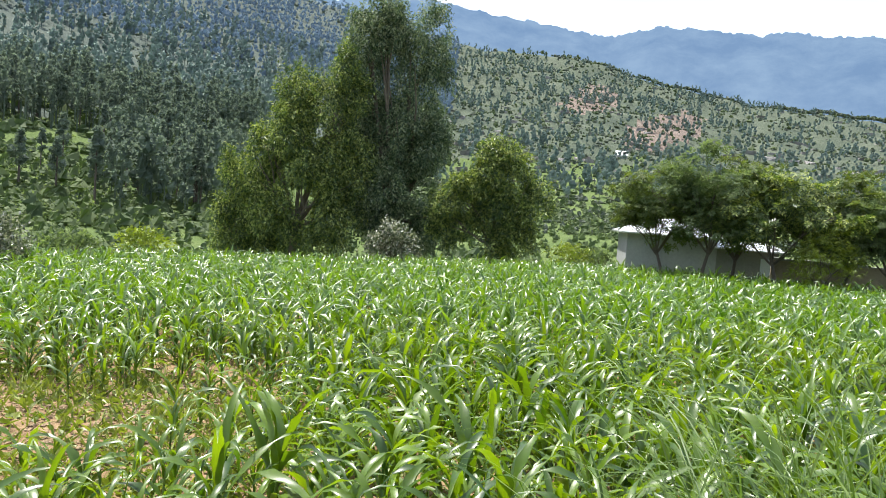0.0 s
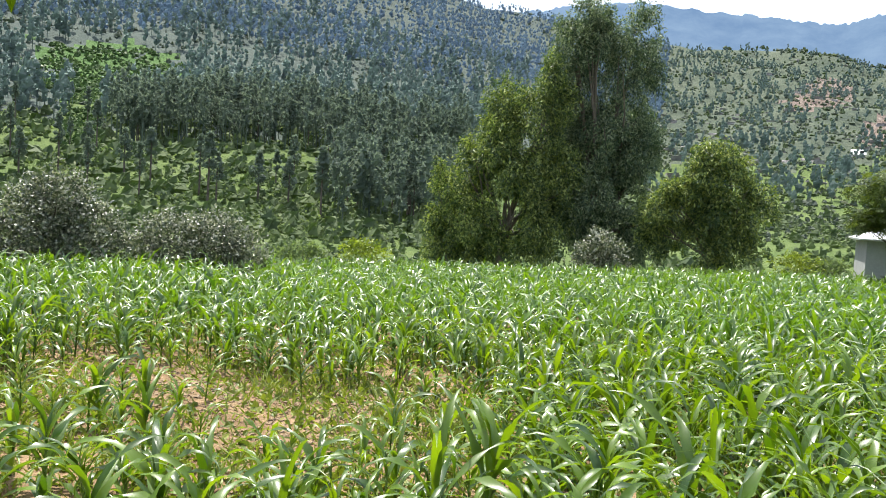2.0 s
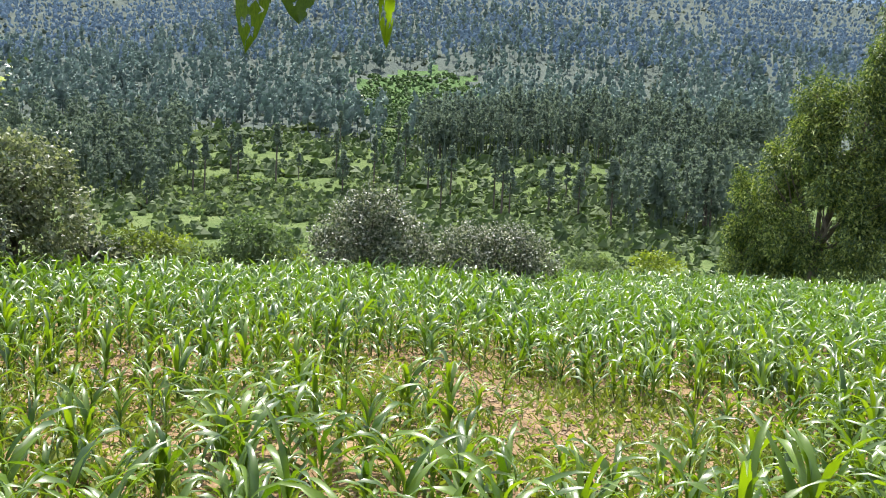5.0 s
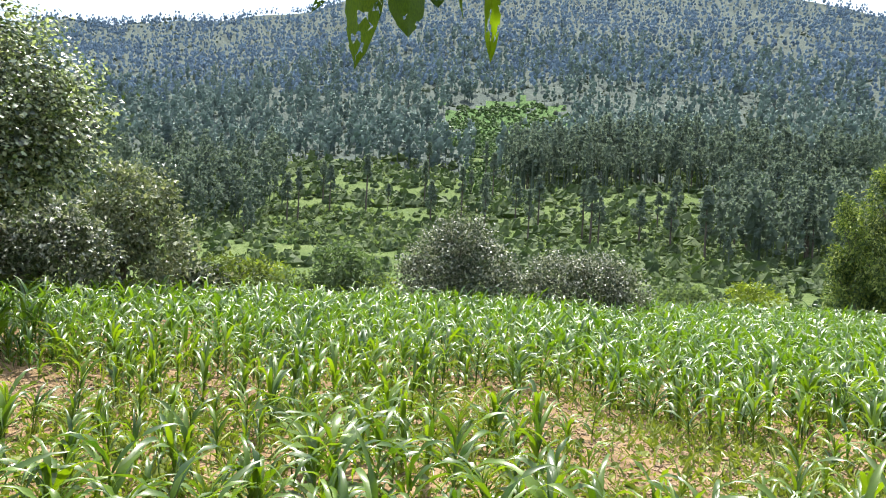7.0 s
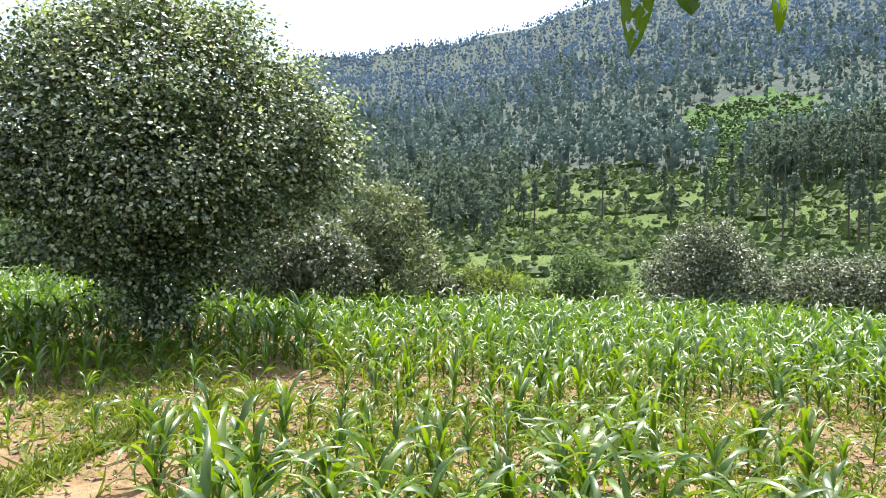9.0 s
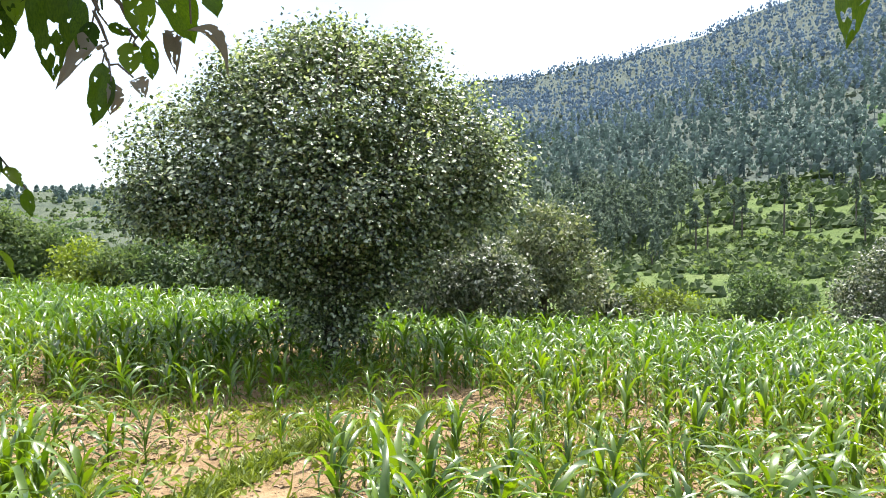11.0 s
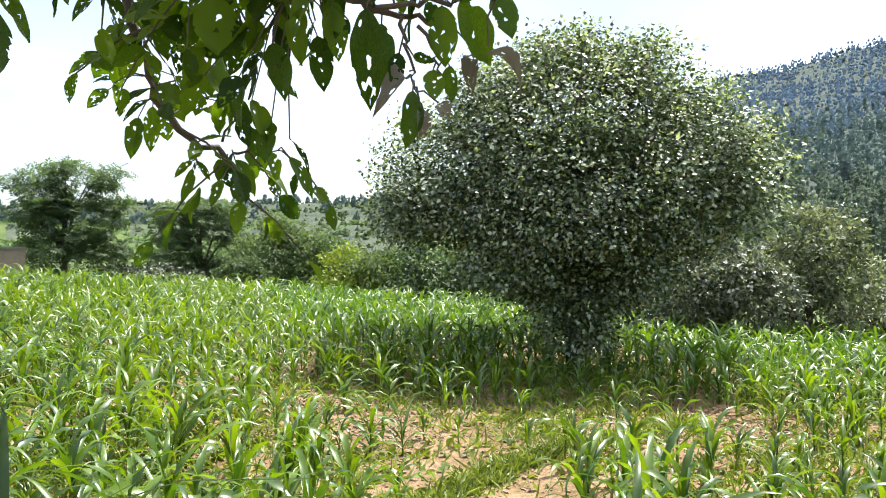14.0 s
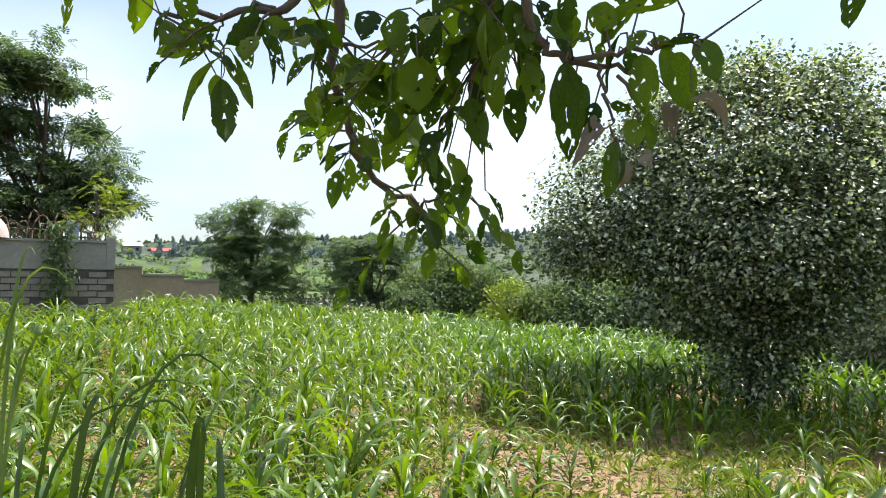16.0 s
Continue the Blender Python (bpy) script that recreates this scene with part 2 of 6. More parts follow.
# ---- mesh helpers ----
def mesh_from(name, V, F, mat, smooth=False):
    """V: n x 3; F: list of arrays of faces, each with one number of corners."""
    F = [np.asarray(f, dtype=np.int32) for f in F if len(f)]
    me = bpy.data.meshes.new(name)
    V = np.asarray(V, dtype=np.float32)
    me.vertices.add(len(V))
    me.vertices.foreach_set("co", V.ravel())
    loops = np.concatenate([f.ravel() for f in F])
    sizes = np.concatenate([np.full(len(f), f.shape[1], dtype=np.int32) for f in F])
    me.loops.add(len(loops))
    me.loops.foreach_set("vertex_index", loops)
    me.polygons.add(len(sizes))
    me.polygons.foreach_set("loop_start", np.concatenate([[0], np.cumsum(sizes)[:-1]]).astype(np.int32))
    for m in (mat if isinstance(mat, (list, tuple)) else [mat]):
        me.materials.append(m)
    me.polygons.foreach_set("use_smooth", np.full(len(sizes), bool(smooth)))
    me.update(calc_edges=True)
    me.validate()
    return me


def unit(a):
    return a / np.maximum(np.linalg.norm(a, axis=-1, keepdims=True), 1e-9)


def cards(P, D, N, L, W, tmpl):
    """Leaves: template points (along, across, out) set at P along D with upper side N."""
    tv, tf = tmpl
    D = unit(D)
    S = unit(np.cross(D, N))
    N = np.cross(S, D)
    L, W = np.broadcast_to(L, len(P)), np.broadcast_to(W, len(P))
    V = (P[:, None] + D[:, None] * (tv[None, :, 0] * L[:, None])[..., None] + S[:, None] * (tv[None, :, 1] * W[:, None])[..., None]
         + N[:, None] * (tv[None, :, 2] * L[:, None])[..., None])
    F = tf[None] + (np.arange(len(P)) * len(tv))[:, None, None]
    return V.reshape(-1, 3), F.reshape(-1, tf.shape[1])


T_LEAF = (np.array([(0, 0, 0), (.32, -.5, .07), (.72, -.36, .03), (1, 0, -.10), (.72, .36, .03), (.32, .5, .07)]), np.array([(0, 1, 2, 3), (0, 3, 4, 5)]))
T_SLIM = (np.array([(0, 0, 0), (.4, -.5, .05), (1, 0, -.12), (.4, .5, .05)]), np.array([(0, 1, 2, 3)]))
T_BLADE = (np.array([(0, -.5, 0), (0, .5, 0), (.5, .42, .06), (.5, -.42, .06), (1, .06, -.06), (1, -.06, -.06)]), np.array([(0, 1, 2, 3), (3, 2, 4, 5)]))
# a spray of five narrow leaflets
T_SPRAY = (np.array([c for k in range(5) for c in ((0, 0, 0),
           (.55 * math.cos(k * .55 - 1.1) - .05, .9 * math.sin(k * .55 - 1.1) - .07, .05),
           (math.cos(k * .5 - 1.0), 1.3 * math.sin(k * .5 - 1.0), -.12 - .05 * k % .1),
           (.55 * math.cos(k * .55 - 1.1) + .05, .9 * math.sin(k * .55 - 1.1) + .09, .05))]),
           np.array([(4 * k, 4 * k + 1, 4 * k + 2, 4 * k + 3) for k in range(5)]))


# a pinnate frond: three pairs of leaflets and one at the end
T_FROND = (np.array([c for k in range(3) for sd in (-1, 1) for c in ((.14 + .24 * k, 0, -.04 * k), (.20 + .24 * k, sd * .24, .02 - .05 * k), (.40 + .24 * k, sd * .46, -.06 - .06 * k), (.37 + .24 * k, sd * .16, -.01 - .05 * k))]
                    + [(.80, 0, -.12), (.94, -.13, -.13), (1.15, 0, -.24), (.94, .13, -.13)]), np.array([(4 * k, 4 * k + 1, 4 * k + 2, 4 * k + 3) for k in range(7)]))


def tube(pts, radii, sides=7):
    pts = [Vector(p) for p in pts]
    V, F = [], []
    for i, (p, r) in enumerate(zip(pts, radii)):
        d = (pts[min(i + 1, len(pts) - 1)] - pts[max(i - 1, 0)]).normalized()
        a = d.cross(Vector((0.31, 0.93, 0.2))).normalized()
        b = d.cross(a)
        for k in range(sides):
            t = 2 * math.pi * k / sides
            V.append(tuple(p + (a * math.cos(t) + b * math.sin(t)) * r))
        if i:
            o = (i - 1) * sides
            F += [(o + k, o + (k + 1) % sides, o + sides + (k + 1) % sides, o + sides + k) for k in range(sides)]
    return np.array(V), np.array(F)


def joined(pieces):
    """Several (V, F) with one number of corners into one."""
    V, F, n = [], [], 0
    for v, f in pieces:
        V.append(v)
        F.append(f + n)
        n += len(v)
    return np.concatenate(V), np.concatenate(F)


def box(x0, y0, z0, x1, y1, z1):
    V = np.array([(x, y, z) for z in (z0, z1) for y in (y0, y1) for x in (x0, x1)], dtype=float)
    F = np.array([(0, 2, 3, 1), (4, 5, 7, 6), (0, 1, 5, 4), (2, 6, 7, 3), (0, 4, 6, 2), (1, 3, 7, 5)])
    return V, F


def part(name, vf, mat, parent, label="", smooth=False):
    ob = new(name, mesh_from(name, vf[0], [vf[1]], mat, smooth))
    ob.parent = parent
    if label:
        tagged(ob, label)
    return ob


def thing(name, m, label, category, group="", kind=""):
    ob = new(name)
    ob.empty_display_size = 0.2
    ob.matrix_world = m
    return tagged(ob, label, category, group, kind)


# ---- the lie of the land ----
AZ_S = np.array([-180, -60, -30, -13, 8, 30, 48, 65, 76, 88, 98, 108, 120, 128, 140, 180])
SLOPE = np.array([0, -.01, -.021, -.026, -.040, -.037, -.023, -.012, -.002, .008, .012, .017, .031, .055, .058, 0])
EDGE = np.array([30, 44, 45, 42, 38, 28, 22, 20, 20, 22, 26, 31, 31, 24, 22, 30])
AZ_H = np.array([-180, -60, -40, -29, -24, -21, -16, -10, -4.5, 1.5, 7, 12.4, 15.5, 22, 30, 45, 54, 57, 61, 66, 72, 80, 90, 99, 108, 115, 123, 132, 150, 180])
SKYL = np.array([6, 6, 7.2, 7.8, 8.5, 8.7, 9.8, 11.2, 11.7, 12.4, 13.4, 14.2, 15.0, 16.8, 17.8, 17.8, 15.3, 14.5, 13.6, 12.9, 12.0, 9.0, 6.0, 4.3, 3.8, 3.3, 3.0, 2.9, 3, 6])
REACH = np.array([500, 600, 650, 640, 640, 640, 620, 640, 660, 680, 700, 700, 700, 720, 740, 740, 740, 740, 740, 740, 700, 600, 480, 420, 400, 400, 420, 450, 450, 500])


def bearings(x, y):
    return np.degrees(np.arctan2(-x, y)), np.hypot(x, y)


def lie(az):
    s, d = np.interp(az, AZ_S, SLOPE), np.interp(az, AZ_S, EDGE)
    valley = np.degrees(np.arctan(s - EYE / d)) - 0.7
    return s, d, valley, np.interp(az, AZ_H, SKYL), np.interp(az, AZ_H, REACH)


def height(x, y):
    """Ground height; the field, the valley behind its edge, the hill."""
    az, r = bearings(np.asarray(x, float), np.asarray(y, float))
    s, d, valley, sk, R = lie(az)
    near = s * r + 0.65 * np.clip((3.0 - r) / 1.4, 0, 1) ** 1.2
    near = near + 0.03 * np.sin(x * 2.1 + 0.7) * np.sin(y * 1.8) + 0.015 * np.sin(x * 6.3 + y * 4.9)
    r1 = np.maximum(60.0, d + 28)
    z_edge, z_val = s * d, EYE + r1 * np.tan(np.radians(valley))
    t = np.clip((r - d) / (r1 - d), 0, 1)
    mid = z_edge + (z_val - z_edge) * (t * t * (3 - 2 * t) * 0.4 + t * 0.6)
    u = np.log(np.maximum(r, r1) / r1) / np.log(R / r1)
    el = valley + (sk - valley) * np.minimum(u, 1.0)
    far = EYE + r * np.tan(np.radians(el))
    far = np.where(r > R, EYE + R * np.tan(np.radians(sk)) - (r - R) * 0.22, far)
    bump = (np.sin(x * .031 + 1.3) * np.sin(y * .027) + 0.6 * np.sin(x * .071 + y * .053) + 0.4 * np.sin(x * .16 - y * .13)) * np.clip((r - r1) / 250, 0, 1) * 2.2
    far = np.maximum(far + bump, -60.0)
    z = np.where(r < d, near, np.where(r < r1, mid, far))
    return z


def at(az, r, dz=0.0, turn=0.0):
    """Pose on the ground at a bearing and a distance."""
    a = radians(az)
    x, y = -r * math.sin(a), r * math.cos(a)
    return pose(x, y, float(height(x, y)) + dz, 0, 0, turn)


def reach(az, el):
    """Distance at which the hillside stands at that elevation for the eye."""
    s, d, valley, sk, R = lie(np.asarray(az, float))
    r1 = np.maximum(60.0, d + 28)
    return r1 * (R / r1) ** np.clip((el - valley) / (sk - valley), 0, 1)


def ground():
    az = np.concatenate([np.arange(-180, -48, 4.0), np.arange(-48, 152, 0.75), np.arange(152, 180, 4.0)])
    r = np.concatenate([[0.25, 0.6], np.linspace(1, 14, 66), np.geomspace(14.3, 60, 70), np.geomspace(62, 800, 120), np.geomspace(830, 4600, 16)])
    A, R = np.meshgrid(np.radians(az), r)
    X, Y = -R * np.sin(A), R * np.cos(A)
    Z = height(X, Y)
    n, k = len(r), len(az)
    V = np.stack([X, Y, Z], -1).reshape(-1, 3)
    i, j = np.meshgrid(np.arange(n - 1), np.arange(k), indexing="ij")
    j2 = (j + 1) % k
    F = np.stack([i * k + j, i * k + j2, (i + 1) * k + j2, (i + 1) * k + j], -1).reshape(-1, 4)
    V = np.concatenate([V, [(0, 0, float(height(0.0, 0.01)))]])
    cap = np.array([(n * k, (q + 1) % k, q) for q in range(k)])
    me = mesh_from("ground", V, [F[:, ::-1], cap[:, ::-1]], [M_SOIL, M_MEADOW, M_SLOPE, M_FERN, M_SLIDE, M_ROCKY], True)
    c = V[F].mean(1)
    a, rr = bearings(c[:, 0], c[:, 1])
    el = np.degrees(np.arctan2(c[:, 2] - EYE, rr))
    s, d, valley, sk, Rr = lie(a)
    wob = 1.2 * np.sin(a * 1.7) + 0.7 * np.sin(a * 4.1 + 1) + 0.5 * np.sin(a * 9.3)
    speck = np.random.RandomState(3).normal(size=len(a))
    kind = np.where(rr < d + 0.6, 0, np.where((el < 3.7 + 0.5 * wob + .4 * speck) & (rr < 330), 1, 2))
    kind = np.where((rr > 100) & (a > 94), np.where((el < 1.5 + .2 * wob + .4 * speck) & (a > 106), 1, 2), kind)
    kind = np.where((np.abs(a - 41.3) < 1.3 + .2 * wob) & (el > 1.5) & (el < 6) & (rr > 100), 1, kind)
    rag = 1.0 * np.sin(c[:, 0] * .21 + 2 * np.sin(c[:, 1] * .13)) + 0.8 * np.sin(c[:, 1] * .17 + c[:, 0] * .33)
    fern = (((a - 39.6 - .12 * wob) / 5.2) ** 2 + ((el - 7.2 - .15 * wob) / 1.95) ** 2 < 1 + .30 * rag + .3 * speck) & (rr > 100)
    slide = ((((a + 10.0) + .6 * (el - 8.6)) / 2.0) ** 2 + ((el - 8.6 - .1 * wob) / 1.1) ** 2 < 1 + .15 * speck) | ((((a + 15.4) + .8 * (el - 6.6)) / 2.4) ** 2 + ((el - 6.6 - .1 * wob) / 1.5) ** 2 < 1 + .15 * speck)
    kind = np.where(fern, 3, np.where(slide & (rr > 100), 4, kind))
    kind = np.where((kind == 2) & ((a < 9 + 1.5 * wob) | (a > 86)), 5, kind)
    me.polygons.foreach_set("material_index", np.concatenate([kind, np.zeros(len(cap))]).astype(np.int32))
    tagged(new("ground", me), "brown field soil, green meadow and rough grassy hillside", "ground", kind="structure")


ground()


def backdrop_ridge():
    """Wooded ridges far behind the hill, their blue air haze given as a glow."""
    az = np.arange(-46, 22, 0.12)
    top = np.interp(az, [-46, -29, -25.3, -23.2, -21.4, -18.8, -14.5, -11, -5.2, -0.5, 2.2, 7.3, 14, 22], [12.4, 13.0, 13.1, 13.5, 13.25, 13.5, 13.85, 13.0, 13.85, 14.4, 14.9, 14.5, 13.5, 12])
    rng = np.random.RandomState(5)
    top = top + 0.05 * np.sin(az * 3.3) + 0
    rows = []
    for k, (r, f) in enumerate([(2100, 0.15), (2350, 0.55), (2600, 0.86), (2800, 1.0), (3100, 0.8)]):
        e = np.radians(top * f + (0.35 * np.sin(az * .9 + k) if 0 < k < 3 else 0))
        a = np.radians(az)
        if f == 1.0:
            e = e + np.radians(np.repeat(rng.rand(len(az) // 2 + 1), 2)[:len(az)] * 0.16)
        rows.append(np.stack([-r * np.sin(a), r * np.cos(a), EYE + r * np.tan(e)], -1))
    V = np.concatenate(rows)
    n = len(az)
    F = np.array([(k * n + j, k * n + j + 1, (k + 1) * n + j + 1, (k + 1) * n + j) for k in range(4) for j in range(n - 1)])
    m, nodes, links, b, out = material("far_ridge_haze_glow")
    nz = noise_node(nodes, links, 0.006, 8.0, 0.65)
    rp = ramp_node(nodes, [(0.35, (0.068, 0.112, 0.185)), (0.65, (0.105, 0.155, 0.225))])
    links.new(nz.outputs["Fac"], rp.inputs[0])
    # near-black base: the haze colour comes from emission alone
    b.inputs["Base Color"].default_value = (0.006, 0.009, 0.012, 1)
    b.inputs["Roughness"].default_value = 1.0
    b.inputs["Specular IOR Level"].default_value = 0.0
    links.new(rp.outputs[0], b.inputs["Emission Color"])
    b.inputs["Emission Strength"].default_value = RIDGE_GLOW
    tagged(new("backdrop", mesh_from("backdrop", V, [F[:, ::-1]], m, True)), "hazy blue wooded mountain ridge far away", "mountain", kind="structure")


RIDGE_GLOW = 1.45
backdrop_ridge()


# ---- trees and bushes ----
def crown_spots(rng, blobs, clumps, per, spread, fill=0.62, squash=.75):
    """Leaf places: clumps near the skin of each blob (x, y, z, rx, ry, rz), and the way out of it."""
    P, O = [], []
    vol = np.array([b[3] * b[4] * b[5] for b in blobs]) ** 0.7
    for b, share in zip(blobs, vol / vol.sum()):
        n = max(3, int(clumps * share))
        d = unit(rng.normal(size=(n, 3)))
        d[:, 2] = np.where(d[:, 2] < -0.75, -d[:, 2], d[:, 2])
        q = fill + (1 - fill) * rng.rand(n, 1) ** 0.6
        q *= 1 + 0.12 * np.clip(rng.normal(size=(n, 1)), -1.5, 1.3)
        c = np.array(b[:3]) + d * q * np.array(b[3:])
        o = np.repeat(d, per, 0)
        p = np.repeat(c, per, 0) + np.clip(rng.normal(size=(n * per, 3)), -1.7, 1.7) * spread * np.array([1, 1, squash])
        P.append(p)
        O.append(o)
    return np.concatenate(P), np.concatenate(O)


def leafy(rng, P, O, L, W, tmpl, droop=0.3, flat=0.5, around=0.35, level=1.0):
    n = len(P)
    D = (O * 0.6 + rng.normal(size=(n, 3)) * 0.75) * np.array([1, 1, level]) + np.array([0, 0, -droop])
    N = rng.normal(size=(n, 3)) * (1 - flat) + np.array([0, 0, 1.0]) * flat + O * around
    s = 0.7 + 0.6 * rng.rand(n)
    return cards(P, D, N, L * s, W * s, tmpl)


def limbs(rng, trunk_top, trunk_r, blobs, base=(0, 0, 0), lean=(0, 0), sides=8):
    """A tapered trunk with a limb to each blob, forked once."""
    bx, by, bz = base
    h = trunk_top
    pts = [(bx, by, bz - 0.3), (bx + lean[0] * .3, by + lean[1] * .3, bz + h * .45), (bx + lean[0], by + lean[1], bz + h)]
    out = [tube(pts, [trunk_r * 1.35, trunk_r, trunk_r * .8], sides)]
    top = Vector(pts[-1])
    for b in blobs:
        c = Vector(b[:3])
        mid = top.lerp(c, .5) + Vector((rng.normal() * .12, rng.normal() * .12, 0.06 * (c - top).length))
        out.append(tube([top - Vector((0, 0, .1 * h)), mid, c], [trunk_r * .6, trunk_r * .36, trunk_r * .12], 6))
        for k in range(3):
            e = c + Vector((rng.normal() * b[3] * .5, rng.normal() * b[4] * .5, b[5] * (.2 + .5 * rng.rand())))
            out.append(tube([mid, mid.lerp(e, .55) + Vector((rng.normal() * .1, rng.normal() * .1, .1)), e], [trunk_r * .3, trunk_r * .16, trunk_r * .05], 5))
    return joined(out)


def lumpy(rng, blobs, n, size, tall=1.0):
    """Many small uneven lumps over the skin of the blobs."""
    out = []
    for x, y, z, rx, ry, rz in blobs:
        k = max(4, int(n * (rx * ry * rz) ** .55))
        d = unit(rng.normal(size=(k, 3)))
        q = .50 + .46 * rng.rand(k, 1)
        c = np.array((x, y, z)) + d * q * np.array((rx, ry, rz))
        s = size * (.55 + .8 * rng.rand(k))
        out += [(*c[i], s[i] * (.8 + .5 * rng.rand()), s[i], s[i] * tall * (.7 + .5 * rng.rand())) for i in range(k)]
    return out


def tree(name, m, label, category, blobs, trunk_top, trunk_r, leaf_mat, clumps, per, spread, L, W, tmpl=T_LEAF, seed=1, droop=0.3, flat=0.5,
         bark=None, group="", fill=0.62, squash=.75, base=(0, 0, 0), lean=(0, 0), trunk_label="", lumps=None, around=.35, level=1.0):
    rng = np.random.RandomState(seed)
    t = thing(name, m, label, category, group)
    part("trunk", limbs(rng, trunk_top, trunk_r, blobs, base, lean), bark or M_BARK, t, trunk_label, True)
    if lumps:
        blobs = lumpy(rng, blobs, *lumps)
    P, O = crown_spots(rng, blobs, clumps, per, spread, fill, squash)
    part("crown", leafy(rng, P, O, L, W, tmpl, droop, flat, 1.1 if lumps and around == .35 else around, level), leaf_mat, t)
    return t


def aimed(az, r):
    """Pose on the ground whose +x points to the right seen from the eye, +y away from it."""
    return at(az, r, 0, az)


# the broad glossy tree in the field
def grown(k, blobs):
    return [tuple(k * v for v in b) for b in blobs]


FRUIT_CROWN = [(0, 0, 4.1, 2.7, 2.1, 2.0), (-2.3, 0, 3.4, 1.9, 1.5, 1.5), (2.1, 0, 3.6, 1.8, 1.4, 1.6), (-2.3, 0, 2.9, 1.5, 1.3, 0.8), (1.8, 0, 2.8, 1.4, 1.3, 0.85), (0, 0, 2.9, 2.0, 1.6, 1.4), (0, -1.3, 3.1, 1.8, 1.0, 1.4), (0, 1.3, 3.1, 1.8, 1.0, 1.4), (-0.4, 0, 5.75, 0.9, 0.9, 0.45), (1.3, 0, 5.5, 0.9, 0.9, 0.6), (-1.6, 0, 5.1, 1.0, 1.0, 0.7), (-3.2, 0, 3.1, 0.8, 1.0, 0.8), (3.1, 0, 3.5, 0.75, 1.0, 0.9), (0.3, 0, 6.05, 0.5, 0.5, 0.35)]
FRUIT_SKIRT = [(-1.0, -0.3, 2.1, 1.4, 1.4, 0.8), (1.0, -0.2, 2.0, 1.3, 1.3, 0.8), (0, 0, 1.35, 1.0, 1.0, 0.8), (0.1, 0, 0.7, .65, .65, 0.5), (-0.7, 0, 1.6, 0.8, 0.8, 0.6), (0.8, 0, 1.5, 0.8, 0.8, 0.6)]
tree("fruit_tree", aimed(82.5, 14.3), "broad round tree with dark green leaves, some silvered as sun glints, standing in corn", "tree",
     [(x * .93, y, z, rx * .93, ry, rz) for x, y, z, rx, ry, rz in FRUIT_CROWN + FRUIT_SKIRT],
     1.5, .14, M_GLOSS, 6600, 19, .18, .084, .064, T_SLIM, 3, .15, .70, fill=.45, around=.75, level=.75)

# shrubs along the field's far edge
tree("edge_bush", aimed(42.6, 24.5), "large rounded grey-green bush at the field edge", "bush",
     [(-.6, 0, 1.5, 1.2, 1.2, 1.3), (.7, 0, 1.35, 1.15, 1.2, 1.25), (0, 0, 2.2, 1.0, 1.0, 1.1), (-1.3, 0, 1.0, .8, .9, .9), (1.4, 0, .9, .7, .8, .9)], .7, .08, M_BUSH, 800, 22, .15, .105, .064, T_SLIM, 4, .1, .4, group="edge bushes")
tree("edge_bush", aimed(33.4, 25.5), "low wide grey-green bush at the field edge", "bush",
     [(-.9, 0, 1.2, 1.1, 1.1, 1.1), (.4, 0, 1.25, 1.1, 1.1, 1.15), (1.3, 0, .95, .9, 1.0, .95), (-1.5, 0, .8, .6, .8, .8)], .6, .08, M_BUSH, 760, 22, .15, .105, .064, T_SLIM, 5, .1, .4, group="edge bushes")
tree("edge_bush", aimed(51.0, 24), "feathery bright green bush at the field edge", "bush",
     [(-.3, 0, 1.2, .8, .8, 1.0), (.4, 0, 1.0, .8, .8, .9)], .6, .06, M_FEATHER2, 260, 15, .16, .14, .06, T_LEAF, 6, .2, .6, group="edge bushes")
for k, (az, r, h, w, mt, lb) in enumerate([
        (55.5, 23.5, 1.15, 1.0, M_SHRUB, "small leafy green bush at the field edge"), (59.0, 22.5, 1.5, 1.1, M_FEATHER, "leafy green bush at the field edge"),
        (61.6, 22, 1.15, .8, M_BUSH, "small grey-green bush at the field edge"), (48.6, 26.5, 1.2, .9, M_YELLOW, "pale yellow-green bush behind the corn"), (57.2, 26.5, 1.7, 1.2, M_YELLOW, "pale yellow-green bush behind the corn"),
        (26.0, 31, 1.5, 1.3, M_SHRUB, "small leafy green bush at the field edge"), (21.6, 33, 1.7, 1.0, M_YELLOW, "yellow-green leafy bush at the field edge"),
        (-9.6, 45, 2.1, 1.5, M_YELLOW, "yellow-green leafy bush near the white house"), (-11.6, 45, 1.9, 1.2, M_SHRUB, "small leafy green bush near the white house"), (63.8, 22, 1.3, .8, M_BUSH, "small grey-green bush at the field edge")]):
    tree("edge_bush", aimed(az, r), lb, "bush", [(-.35 * w, 0, h * .5, .75 * w, .8 * w, h * .5), (.4 * w, .1, h * .45, .7 * w, .7 * w, h * .5), (0, 0, h * .68, .6 * w, .6 * w, h * .36)],
         .35 * h, .05, mt, 110, 13, .16, .15, .075, T_LEAF, 20 + k, .15, .45, group="edge bushes")
